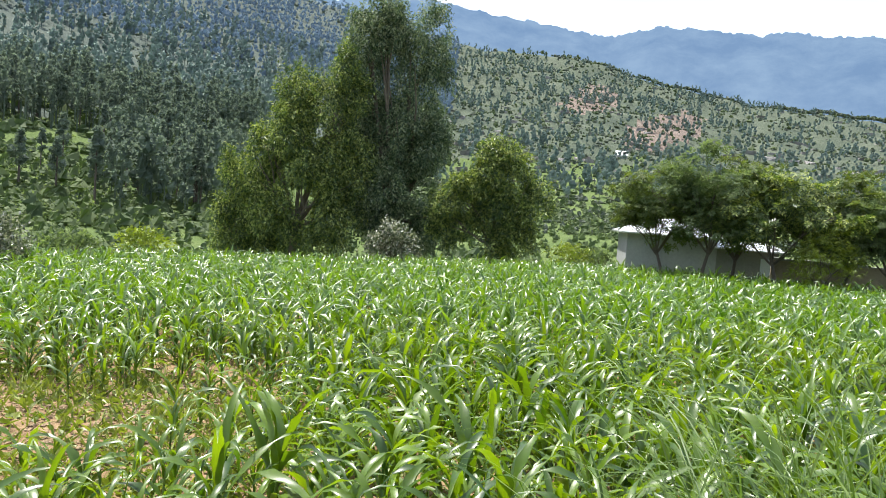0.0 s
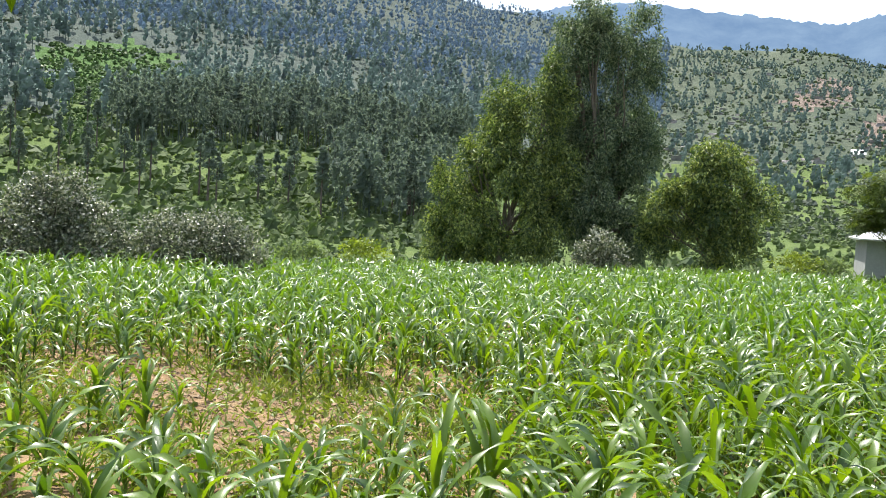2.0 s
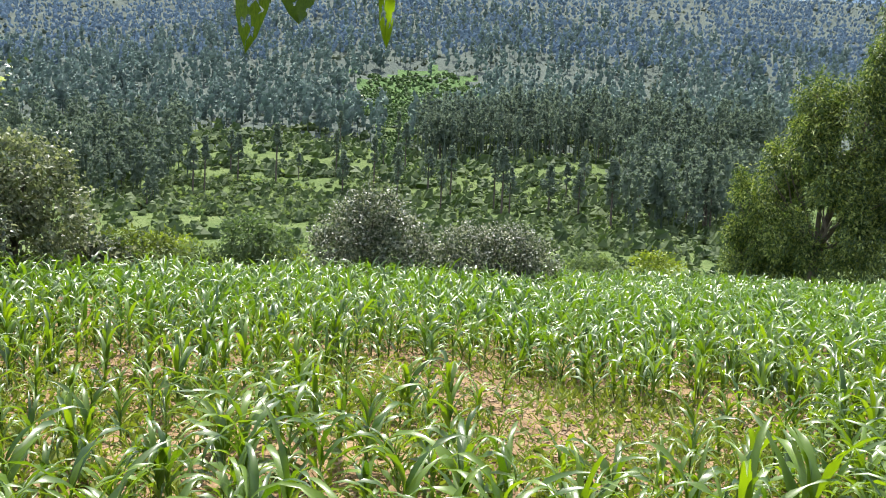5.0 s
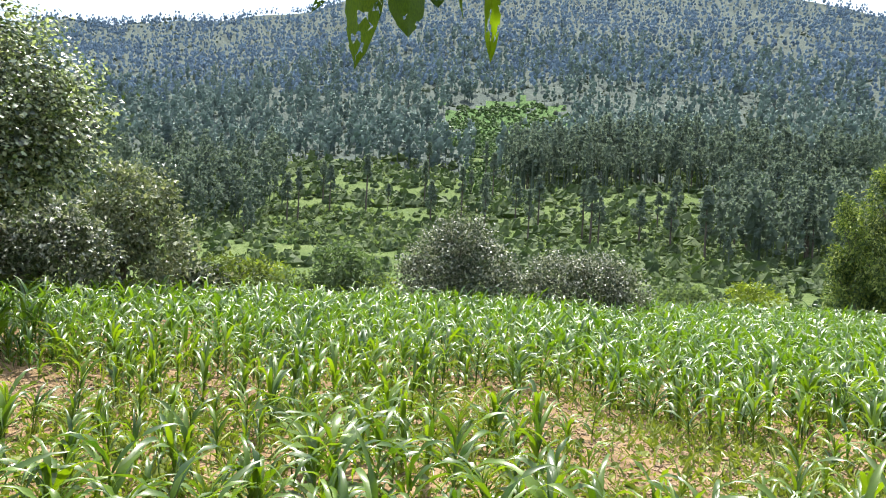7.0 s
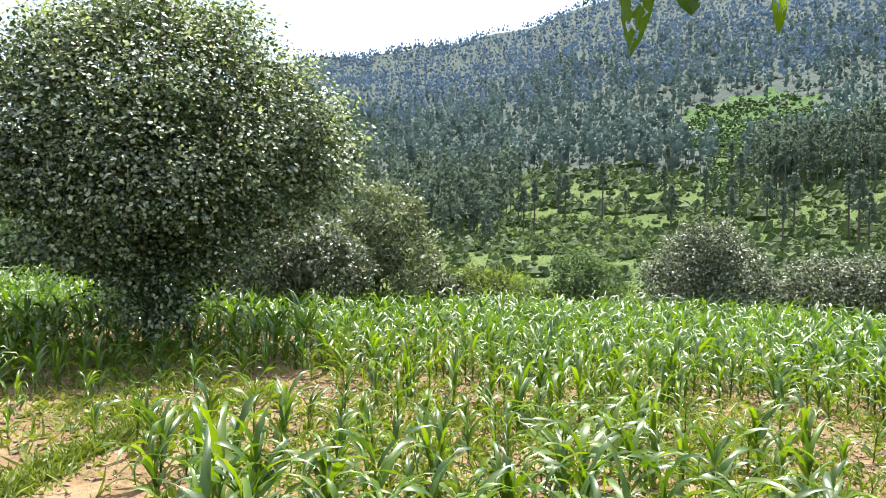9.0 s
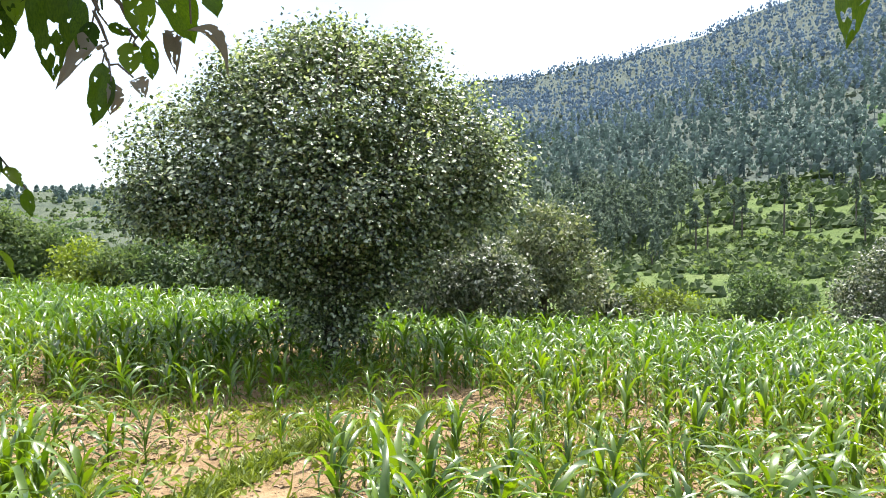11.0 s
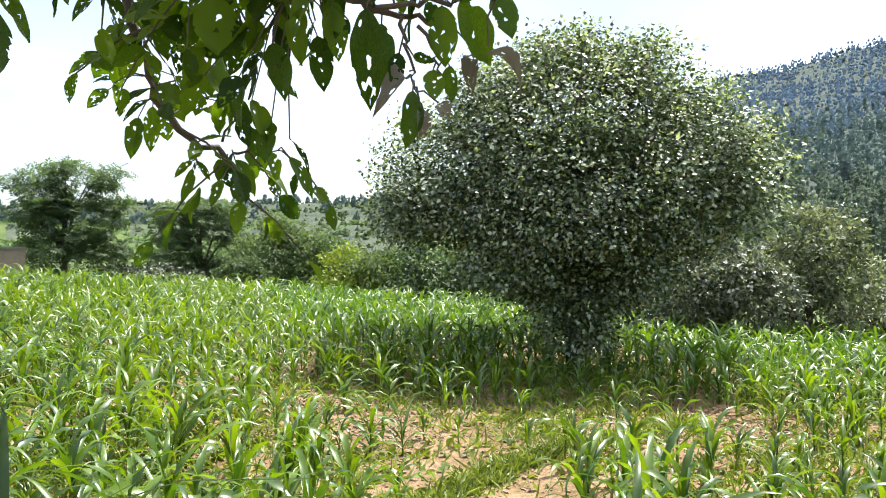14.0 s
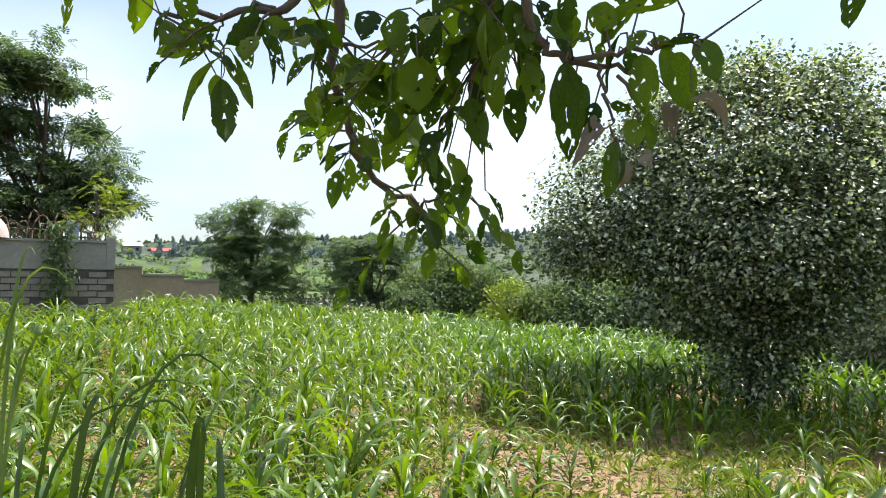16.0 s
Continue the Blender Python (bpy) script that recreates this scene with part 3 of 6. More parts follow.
# small tree beside the big fruit tree
tree("small_tree", aimed(66.6, 20.5), "small leafy olive-green tree behind the corn", "tree",
     [(.2, 0, 2.7, .95, .95, .95), (-.5, 0, 1.9, 1.0, 1.0, 1.0), (.75, 0, 1.7, .85, .9, .95), (-1.0, 0, 1.2, .8, .9, .8), (.1, 0, 1.0, 1.0, .9, .8)], .9, .09, M_OLIVE, 520, 18, .16, .13, .075, T_SLIM, 9, .2, .4)
tree("small_tree", aimed(72.5, 19.0), "small dense dark grey-green tree behind the corn", "tree",
     [(0, 0, 1.8, 1.0, 1.0, .9), (-.8, 0, 1.3, .9, .9, .8), (.8, 0, 1.3, .9, .9, .8)], .7, .08, M_BUSH, 480, 20, .15, .115, .068, T_SLIM, 10, .3, .5)

# gum trees past the field
GUM = [(3.4, 0, 8.6, 2.1, 2.0, 6.0), (.3, .3, 7.0, 1.6, 1.4, 4.0), (5.5, 0, 7.6, 1.3, 1.3, 3.6), (5.2, 0, 3.4, 1.5, 1.3, 2.2), (1.6, 0, 3.2, 1.5, 1.2, 2.2), (1.6, .5, 10.6, 1.9, 1.8, 5.4), (4.9, 0, 10.4, 1.5, 1.5, 4.6), (1.0, 0, 14.0, 1.5, 1.4, 2.3), (4.4, .2, 13.8, 1.2, 1.2, 1.9), (2.4, -.8, 5.0, 1.8, 1.4, 3.2), (4.6, 0, 5.2, 1.7, 1.5, 3.2), (2.2, 0, 14.9, .9, .9, 1.0)]
tree("gum_tree", aimed(8.0, 47), "tall dark drooping gum tree past the corn", "tree", GUM, 4.0, .33, M_EUC, 1700, 52, .22, .22, .075, T_SLIM, 11, .8, .3, M_GUMBARK, "gum trees", .5, 1.3, (2.6, 0, 0), (.5, 0), "pale peeling gum bark", (1.7, .88, 1.8))
tree("gum_tree", aimed(10.9, 45.5), "gum tree with yellowish leaves leaning beside a taller one", "tree",
     [(-.2, 0, 7.6, 1.9, 1.7, 3.4), (-.8, 0, 3.0, 1.4, 1.2, 1.7), (1.7, 0, 3.0, 1.4, 1.2, 1.9), (1.6, 0, 8.6, 1.7, 1.5, 3.6), (2.3, 0, 5.6, 1.5, 1.3, 3.0), (-1.5, 0, 6.2, 1.4, 1.4, 2.8), (.5, -.4, 4.6, 1.7, 1.3, 2.9), (2.3, -.3, 11.0, 1.0, .9, 1.7), (.2, 0, 10.3, 1.1, 1.0, 1.5), (-2.6, 0, 5.6, 1.1, 1.2, 2.6)], 3.2, .24, M_EUC2, 1150, 52, .22, .22, .075, T_SLIM, 12, .8, .3, M_GUMBARK, "gum trees", .5, 1.3, (-.3, 0, 0), (.1, 0), "pale peeling gum bark", (1.7, .85, 1.7))
tree("gum_tree", aimed(15.2, 46.5), "smaller gum tree with olive drooping leaves", "tree",
     [(-.3, 0, 5.4, 1.3, 1.2, 2.5), (.9, 0, 4.6, 1.3, 1.2, 2.8), (-.5, 0, 3.0, 1.3, 1.1, 2.0), (1.8, 0, 3.6, 1.2, 1.1, 2.4)], 2.0, .18, M_EUC2, 400, 48, .21, .22, .075, T_SLIM, 13, .8, .3, M_GUMBARK, "gum trees", .5, 1.3, lumps=(2.6, .66, 1.4))
tree("leafy_tree", aimed(-3.6, 43), "round olive-green leafy tree at the field edge", "tree",
     [(0, 0, 5.6, 1.7, 1.7, 1.9), (-1.9, 0, 4.2, 1.6, 1.5, 2.0), (1.9, 0, 4.0, 1.6, 1.5, 2.2), (.6, 0, 3.0, 1.8, 1.5, 2.0), (-2.4, 0, 2.8, 1.2, 1.2, 1.6), (.3, 0, 7.0, 1.0, 1.0, .9)], 2.0, .17, M_EUC2, 720, 48, .21, .22, .075, T_SLIM, 14, .6, .4, M_GUMBARK, "", .5, 1.0, lumps=(3.9, .70, 1.2))
tree("edge_bush", aimed(3.9, 40), "pale round grey-green bush below the gum trees", "bush",
     [(0, 0, 1.9, 1.05, 1.0, 1.0), (-.7, 0, 1.3, .8, .8, .9), (.7, 0, 1.3, .8, .8, .9)], .8, .07, M_BUSH, 200, 14, .2, .17, .08, T_LEAF, 15, .1, .5, group="edge bushes")

def wobble(seed, blobs):
    """The blobs of a crown shifted and stretched a little, tree by tree."""
    g = np.random.RandomState(300 + seed)
    return [(x + g.normal() * .35, y + g.normal() * .3, z + g.normal() * .3, rx * (.8 + .4 * g.rand()), ry * (.8 + .4 * g.rand()), rz * (.8 + .5 * g.rand())) for x, y, z, rx, ry, rz in blobs]


# feathery trees in front of the white house
for k, (az, r, h, w, tr, mt, lb) in enumerate([
        (-16.4, 38, 6.4, 2.5, 2.0, M_FEATHER, "feathery green tree with a forked trunk by a white house"), (-18.7, 37, 7.4, 2.5, 2.2, M_FEATHER, "tall feathery green tree with dark trunk by a white house"),
        (-20.9, 38.5, 7.1, 2.3, 2.0, M_FEATHER, "slender feathery green tree by a white house"), (-23.9, 37, 6.4, 2.6, 1.9, M_FEATHER, "spreading feathery green tree by a mud wall"),
        (-27.6, 39, 6.2, 2.5, 1.7, M_YELLOW, "yellowing feathery tree by a mud wall"), (-30.5, 38, 5.9, 2.4, 1.7, M_FEATHER, "spreading feathery green tree by a mud wall")]):
    tree("feathery_tree", aimed(az, r), lb, "tree",
         wobble(k, [(0, 0, h * .78, w * .62, w * .6, h * .2), (-w * .55, 0, h * .66, w * .55, w * .55, h * .2), (w * .55, .2, h * .68, w * .55, w * .55, h * .19), (-.25 * w, 0, h * .555, w * .65, w * .5, h * .12), (.75 * w, 0, h * .58, w * .45, w * .4, h * .12), (-.85 * w, 0, h * .59, w * .4, w * .4, h * .11), (.1 * w, -.2, h * .42, w * .45, w * .4, h * .10)]),
         tr, .085, (M_FEATHER, M_SHRUB, M_FEATHER, M_EUC2, M_FEATHER, M_SHRUB)[k], 210, 10, .23, .38, .32, T_FROND, 30 + k, .25, .7, group="feathery trees by the house", squash=.45, lean=((-.5, .35, .1, -.3, .45, 0)[k], .2), lumps=(5, .55, .65), around=.4, level=.7)
tree("edge_bush", aimed(-26.6, 36.5), "yellow-green bush by a mud wall", "bush", [(0, 0, 2.4, .9, .9, .9), (.8, 0, 2.0, .7, .8, .8), (-.6, 0, 1.7, .7, .7, .8)], 1.0, .07, M_YELLOW, 90, 12, .2, .24, .09, T_SPRAY, 40, .3, .6, group="edge bushes")

# trees on the side of the compound
TIERS = [(0, 0, .9, 1.7, 1.5, .6), (-.9, 0, 1.7, 1.4, 1.3, .6), (1.1, 0, 1.8, 1.3, 1.3, .6), (0, 0, 2.5, 2.1, 1.8, .6), (-1.2, 0, 3.3, 1.1, 1.2, .5), (1.2, 0, 3.2, 1.2, 1.2, .6), (0, 0, 3.9, 1.8, 1.5, .55), (-1.1, 0, 4.6, 1.1, 1, .45), (.9, 0, 4.7, 1.3, 1, .45), (0, 0, 5.15, 1.1, .9, .4)]
tree("feathery_tree", aimed(118.7, 35), "tall dense feathery tree in tiers past the corn", "tree",
     TIERS, 1.6, .12, M_FEATHER2, 400, 12, .24, .34, .30, T_FROND, 50, .15, .8, squash=.3, lumps=(7, .5, .45), around=.3, level=.6)
tree("feathery_tree", aimed(109.9, 36), "dark feathery tree in tiers past the corn", "tree",
     grown(.82, TIERS), 1.3, .11, M_FEATHER2, 330, 12, .22, .32, .28, T_FROND, 51, .15, .8, squash=.3, lumps=(7, .5, .45), around=.3, level=.6)
tree("leafy_tree", aimed(104.6, 34), "dark green leafy tree past the corn", "tree",
     [(0, 0, 3.1, 1.0, 1.0, .7), (-.9, 0, 2.2, 1.1, 1.0, .9), (.9, 0, 2.1, 1.1, 1.0, .8), (0, 0, 1.2, 1.5, 1.2, .9)], 1.2, .10, M_SHRUB, 300, 26, .22, .18, .10, T_SLIM, 52, .2, .5, lumps=(9, .5, .8))
tree("leafy_tree", aimed(101.2, 35), "dark green leafy tree past the corn", "tree",
     [(0, 0, 2.4, 1.2, 1.0, .8), (-1.1, 0, 1.6, 1.1, 1.0, .9), (1.0, 0, 1.5, 1.1, 1.0, .9)], 1.0, .10, M_FEATHER2, 260, 26, .22, .18, .10, T_SLIM, 53, .2, .5, lumps=(9, .5, .8))
for k, (az, r, h, w, mt, lb) in enumerate([
        (106.6, 33, 1.9, 1.2, M_FEATHER2, "dark green leafy bush past the corn"), (98.7, 29, 2.2, 1.5, M_YELLOW, "bright yellow-green bush past the corn"),
        (96.0, 28, 2.3, 1.5, M_SHRUB, "green leafy bush past the corn"), (93.2, 27, 2.5, 1.5, M_FEATHER2, "green leafy bush past the corn"), (90.0, 27, 2.6, 1.6, M_FEATHER2, "dark green leafy bush past the corn"),
        (112.9, 35, 1.2, 1.6, M_BUSH, "low grey-green scrub past the corn"), (114.9, 35, 1.1, 1.3, M_BUSH, "low grey-green scrub past the corn"), (86.0, 26, 2.4, 1.5, M_SHRUB, "green leafy bush past the corn"), (78.5, 24, 2.4, 1.4, M_SHRUB, "green leafy bush past the corn"), (75.2, 23, 2.3, 1.4, M_BUSH, "grey-green leafy bush past the corn")]):
    tree("edge_bush", aimed(az, r), lb, "bush", [(-.4 * w, 0, h * .5, .75 * w, .8 * w, h * .5), (.45 * w, .1, h * .45, .7 * w, .7 * w, h * .5), (0, 0, h * .68, .6 * w, .6 * w, h * .36)],
         .35 * h, .06, mt, 230, 20, .18, .17, .095, T_SLIM, 60 + k, .2, .45, group="bushes past the corn", lumps=(10, .42, .9))
tree("feathery_tree", aimed(132.0, 25.5), "tall feathery tree rising behind a compound wall", "tree",
     [(-.6, 0, 7.7, 1.3, 1.2, .8), (-2.4, 0, 7.1, 1.2, 1.1, .8), (-.2, 0, 7.0, 1.3, 1.2, .9), (-1.6, 0, 6.4, 1.2, 1.1, .9), (-3.0, 0, 5.0, 1.3, 1.1, 1.2), (.9, -.3, 3.6, 1.1, 1.0, .9), (.6, 0, 5.6, 1.2, 1.2, .9), (-1.2, 0, 5.4, 1.3, 1.2, 1.0), (.9, 0, 4.4, 1.0, 1.0, .8), (-.5, 0, 4.2, 1.5, 1.2, 1.1), (-2.0, 0, 4.0, 1.2, 1.2, 1.2), (.4, 0, 3.2, 1.2, 1.0, .8), (-1.5, 0, 2.8, 1.4, 1.1, .9)], 2.4, .15, M_FEATHER2, 720, 12, .24, .34, .30, T_FROND, 70, .15, .8, squash=.35, lumps=(6, .5, .5), around=.3, level=.6)
tree("feathery_tree", aimed(128.6, 20.9), "young feathery tree with yellow tips at a wall corner", "tree",
     [(-.2, 0, 3.5, .40, .4, .40), (.05, 0, 3.0, .42, .4, .38), (-.5, 0, 2.7, .40, .4, .40), (.10, -.1, 2.4, .32, .3, .28)], 1.9, .05, M_YELLOW, 34, 7, .13, .20, .17, T_FROND, 71, .15, .8, around=.3, level=.6)


# ---- pines ----
def lump_shape(rng):
    """An uneven knob of foliage, about 1 in radius."""
    rings = [(-.55, .70), (.10, 1.0), (.75, .45)]
    V = np.concatenate([np.stack([r * np.cos(t), r * np.sin(t), np.full(4, z)], -1) for k, (z, r) in enumerate(rings) for t in [np.arange(4) * math.pi / 2 + .6 * k]])
    F = [(k * 4 + i, k * 4 + (i + 1) % 4, k * 4 + 4 + (i + 1) % 4, k * 4 + 4 + i) for k in range(2) for i in range(4)] + [(8, 9, 10, 11)]
    return V * (1.06 + .22 * rng.normal(size=(12, 1))) + .10 * rng.normal(size=(12, 3)), np.array(F)


LUMPS = [lump_shape(np.random.RandomState(500 + k)) for k in range(8)]


def lumps_at(rng, C, S):
    """Knobs of foliage at the places C with sizes S (n x 3)."""
    w, t = rng.randint(8, size=len(C)), rng.rand(len(C)) * 6.283
    V = np.stack([L[0] for L in LUMPS])[w]
    c, s = np.cos(t)[:, None], np.sin(t)[:, None]
    V = np.stack([V[..., 0] * c - V[..., 1] * s, V[..., 0] * s + V[..., 1] * c, V[..., 2]], -1) * S[:, None, :] + C[:, None, :]
    F = LUMPS[0][1][None] + (np.arange(len(C)) * 12)[:, None, None]
    return V.reshape(-1, 3), F.reshape(-1, 4)


def pine_crown(rng, h, w, low, n, tufts, tuft, fat=.46, tall=1.3):
    """A pine crown: uneven knobs of needles about the upper trunk, with tufts sticking out of them."""
    u = np.clip(low + (1 - low) * (np.arange(n) + .5) / n + rng.normal(size=n) * .02, 0, .97)
    prof = np.clip(np.minimum((1.06 - u) * 2.4, .55 + (u - low) * 2.2), .15, 1)
    a = np.arange(n) * 2.4 + rng.normal(size=n) * .5
    q = w * prof * (.25 + .45 * rng.rand(n))
    C = np.stack([np.cos(a) * q, np.sin(a) * q, u * h], -1)
    s = w * fat * (.55 + .55 * prof) * (.75 + .5 * rng.rand(n))
    out = [lumps_at(rng, C, np.stack([s, s, s * (tall + .6 * tall * rng.rand(n))], -1))]
    if tufts:
        k = rng.randint(n, size=tufts)
        d = unit(rng.normal(size=(tufts, 3)) + np.array([0, 0, .35]))
        out.append(cards(C[k] + d * s[k][:, None] * .75, d + np.array([0, 0, .35]) + .35 * rng.normal(size=(tufts, 3)), rng.normal(size=(tufts, 3)) + np.array([0, 0, .8]),
                         tuft * (.6 + .8 * rng.rand(tufts)), tuft * .42, T_SLIM))
    return joined(out)


def pine_things():
    """The nearer pines, a few shapes copied about."""
    rng = np.random.RandomState(8)
    protos = []
    for k in range(5):
        h, w, low = [(9, 1.6, .52), (8, 1.5, .40), (10, 1.5, .62), (7, 1.5, .35), (9.5, 1.2, .46)][k]
        p = thing("pine_tree", pose(0, 0, -500), "slender dark green pine tree on the grassy slope", "tree", "pines on the slope")
        V, F = tube([(0, 0, -.8), (.05, 0, h * .5), (0, .05, h * .97)], [.17, .12, .03], 6)
        part("trunk", (V, F), M_BARK, p, "", True)
        part("crown", pine_crown(rng, h, w, low, 20, 640, .34, .26, .85), M_PINE, p)
        protos.append(p)
    spots = [(55.7, -.5, 0), (54.9, -.4, 2), (52.6, .3, 0), (49.9, .6, 2), (45.0, .2, 1), (42.7, .8, 4), (40.4, 2.2, 0), (40.9, .6, 1), (38.6, .3, 1), (37.6, -1.1, 4), (36.9, .2, 0), (33.0, -1.3, 0), (32.4, -1.0, 1), (33.6, -.7, 4),
             (27.0, .6, 1), (24.9, -1.8, 1), (23.0, 1.8, 4), (22.2, -.9, 0), (20.8, -1.4, 1), (19.6, -1.0, 4), (18.4, -1.8, 0), (21.4, .2, 1), (19.0, .8, 0), (24.0, .5, 3), (29.5, -.9, 3), (58.4, -.8, 1), (60.4, -.6, 3)]
    first = set()
    for az, el, k in spots:
        first_use = k not in first
        m = at(az, float(reach(az, el)), 0, rng.rand() * 360)
        sc = .85 + .3 * rng.rand()
        if first_use:
            first.add(k)
            protos[k].matrix_world = m
        else:
            copy_thing(protos[k], m @ Matrix.Scale(sc, 4))
    for _ in range(130):
        az, el = 15 + 50 * rng.rand(), -2.4 + 6.0 * rng.rand()
        if 25 < az < 44 and el < 2.6 and rng.rand() < .82:
            continue
        if 43 < az < 58.5 and rng.rand() < .8:
            continue
        k = rng.randint(5)
        m = at(az, float(reach(az, el)), 0, rng.rand() * 360)
        if k in first:
            copy_thing(protos[k], m @ Matrix.Scale(.55 + .6 * rng.rand(), 4))
        else:
            first.add(k)
            protos[k].matrix_world = m


pine_things()


def woods(name, n, seed, az_range, el_of, keep, hgt, wid, knobs, tufts, size, mat, label, kind="stuff", low=.22):
    """A far wood in one mesh."""
    rng = np.random.RandomState(seed)
    az = az_range[0] + (az_range[1] - az_range[0]) * rng.rand(n * 3)
    el = el_of(az, rng.rand(n * 3))
    ok = keep(az, el, rng)
    az, el = az[ok][:n], el[ok][:n]
    n = len(az)
    r = reach(az, el)
    a = np.radians(az)
    x, y = -r * np.sin(a), r * np.cos(a)
    z = height(x, y)
    protoV, protoF = [], []
    for k in range(6):
        v, f = pine_crown(rng, 1.0, wid / hgt, low, knobs, tufts, size / hgt, .25 if knobs > 8 else .46)
        if knobs > 2:
            v, f = joined([(v, f), tube([(0, 0, -.06), (0, 0, .8)], [.016, .006], 4 if knobs > 8 else 3)])
        protoV.append(v)
        protoF.append(f)
    V, F, off = [], [], 0
    which = rng.randint(6, size=n)
    turn, sc = rng.rand(n) * 6.283, hgt * (.65 + .6 * rng.rand(n))
    for k in range(6):
        i = np.where(which == k)[0]
        c, s = np.cos(turn[i]), np.sin(turn[i])
        pv = protoV[k]
        X = (pv[None, :, 0] * c[:, None] - pv[None, :, 1] * s[:, None]) * sc[i][:, None] + x[i][:, None]
        Y = (pv[None, :, 0] * s[:, None] + pv[None, :, 1] * c[:, None]) * sc[i][:, None] + y[i][:, None]
        Zz = pv[None, :, 2] * sc[i][:, None] + z[i][:, None]
        V.append(np.stack([X, Y, Zz], -1).reshape(-1, 3))
        F.append((protoF[k][None] + (np.arange(len(i)) * len(pv))[:, None, None]).reshape(-1, 4) + off)
        off += len(V[-1])
    tagged(new(name, mesh_from(name, np.concatenate(V), [np.concatenate(F)], mat)), label, "woods", kind=kind)


def fern_free(az, el):
    return (((az - 39.6) / 5.2) ** 2 + ((el - 7.2 + .25 * np.sin(az * 2.3)) / 1.9) ** 2 > 1) & ~((np.abs(az - 41.3) < 1.2) & (el > 2.2) & (el < 4.8))


# the dense belt at the foot of the hill
woods("pine_belt", 380, 101, (14, 40.4), lambda az, q: 2.6 + 1.9 * q + .02 * (30 - az), lambda az, el, g: fern_free(az, el) & (g.rand(len(az)) < np.where(az > 39, .4, 1)), 11.0, 1.35, 10, 170, .50, M_PINE, "dense dark pine belt at the foot of the hill", low=.38)
woods("valley_wood", 250, 102, (56, 75), lambda az, q: -1.2 + 5.0 * q, lambda az, el, g: el > -2, 9.5, 1.8, 10, 150, .52, M_PINE, "mixed dark wood at the foot of the hill")
woods("valley_wood", 120, 107, (13, 24), lambda az, q: -2.4 + 5.2 * q, lambda az, el, g: el > -9, 9.0, 1.7, 10, 150, .50, M_PINE, "mixed dark wood behind the gum trees")
woods("hill_pines", 2500, 103, (10, 76), lambda az, q: 4.0 + (np.interp(az, AZ_H, SKYL) - 8.0) * q, lambda az, el, g: fern_free(az, el) & (el < np.interp(az, AZ_H, SKYL) - .2) & (g.rand(len(az)) < .9), 9.0, 1.6, 4, 8, .9, M_MID_HAZE_PINE, "open pine forest on the hillside")
woods("upper_hill_pines", 9400, 104, (0, 84), lambda az, q: np.interp(az, AZ_H, SKYL) * (.55 + .45 * q ** .7), lambda az, el, g: fern_free(az, el), 7.0, 1.7, 2, 0, 1.5, M_FAR_HAZE_PINE, "pine forest on the upper hillside, coloured blue for distance haze")
woods("far_slope_pines", 1700, 105, (-32, 6), lambda az, q: 1.0 + (np.interp(az, AZ_H, SKYL) - 1.0) * q ** .8, lambda az, el, g: g.rand(len(az)) < .35 + .5 * (el > 8), 5.0, 1.3, 3, 0, .7, M_MID_HAZE_PINE, "scattered pines on the rocky slope")
woods("far_trees", 260, 106, (92, 131), lambda az, q: np.interp(az, AZ_H, SKYL) * (.5 + .5 * q), lambda az, el, g: g.rand(len(az)) < .5 + .5 * (el > np.interp(az, AZ_H, SKYL) * .9), 3.8, 1.6, 4, 20, .7, M_MID_HAZE_PINE, "scattered trees on the far terraced rise")


def scrub(name, n, seed, az_range, el_range, size, mat, label, keep=None, k=6, knob=True):
    """Low shrubs on the slopes, in one mesh."""
    rng = np.random.RandomState(seed)
    az = az_range[0] + (az_range[1] - az_range[0]) * rng.rand(n)
    sk = np.interp(az, AZ_H, SKYL)
    el = np.minimum(el_range[0] + (el_range[1] - el_range[0]) * rng.rand(n), sk)
    if keep is not None:
        ok = keep(az, el, rng)
        az, el = az[ok], el[ok]
    r = reach(az, el)
    a = np.radians(az)
    x, y = -r * np.sin(a), r * np.cos(a)
    s = size * (.4 + .9 * rng.rand(len(az)) ** 2) * (.6 + r / 500)
    C = np.stack([x, y, height(x, y)], -1)
    pieces = []
    for close in (True, False):
        i = np.where((r < 150) == close)[0]
        if not len(i):
            continue
        q, leaf = (4 * k, .25) if close else (k - 1, .52)
        d = unit(rng.normal(size=(len(i), q, 3)))
        d[..., 2] = np.abs(d[..., 2])
        g = .55 + .45 * rng.rand(len(i), q, 1) ** .5
        P = (C[i][:, None] + d * g * s[i][:, None, None] * np.array([.95, .95, .85])).reshape(-1, 3)
        S = np.repeat(s[i], q)
        pieces.append(leafy(rng, P, d.reshape(-1, 3), S * leaf, S * leaf * .62, T_SLIM, .2, .4, .7))
        if knob:
            f = .62 if close else .72
            pieces.append(lumps_at(rng, C[i] + np.array([0, 0, .2]) * s[i][:, None], np.stack([s[i] * f, s[i] * f, s[i] * f * (1 + .5 * rng.rand(len(i)))], -1)))
    V, F = joined(pieces)
    tagged(new(name, mesh_from(name, V, [F], mat)), label, "scrub", kind="stuff")


def off_fields(az, el, g):
    strips = ((el > .45) & (el < 1.15)) | (el < -2.3)          # mown terraces
    return ~((az > 44.5) & (az < 60) & (el < 2.6) & (g.rand(len(az)) < np.where(strips, .75, .55))) & fern_free(az, el)


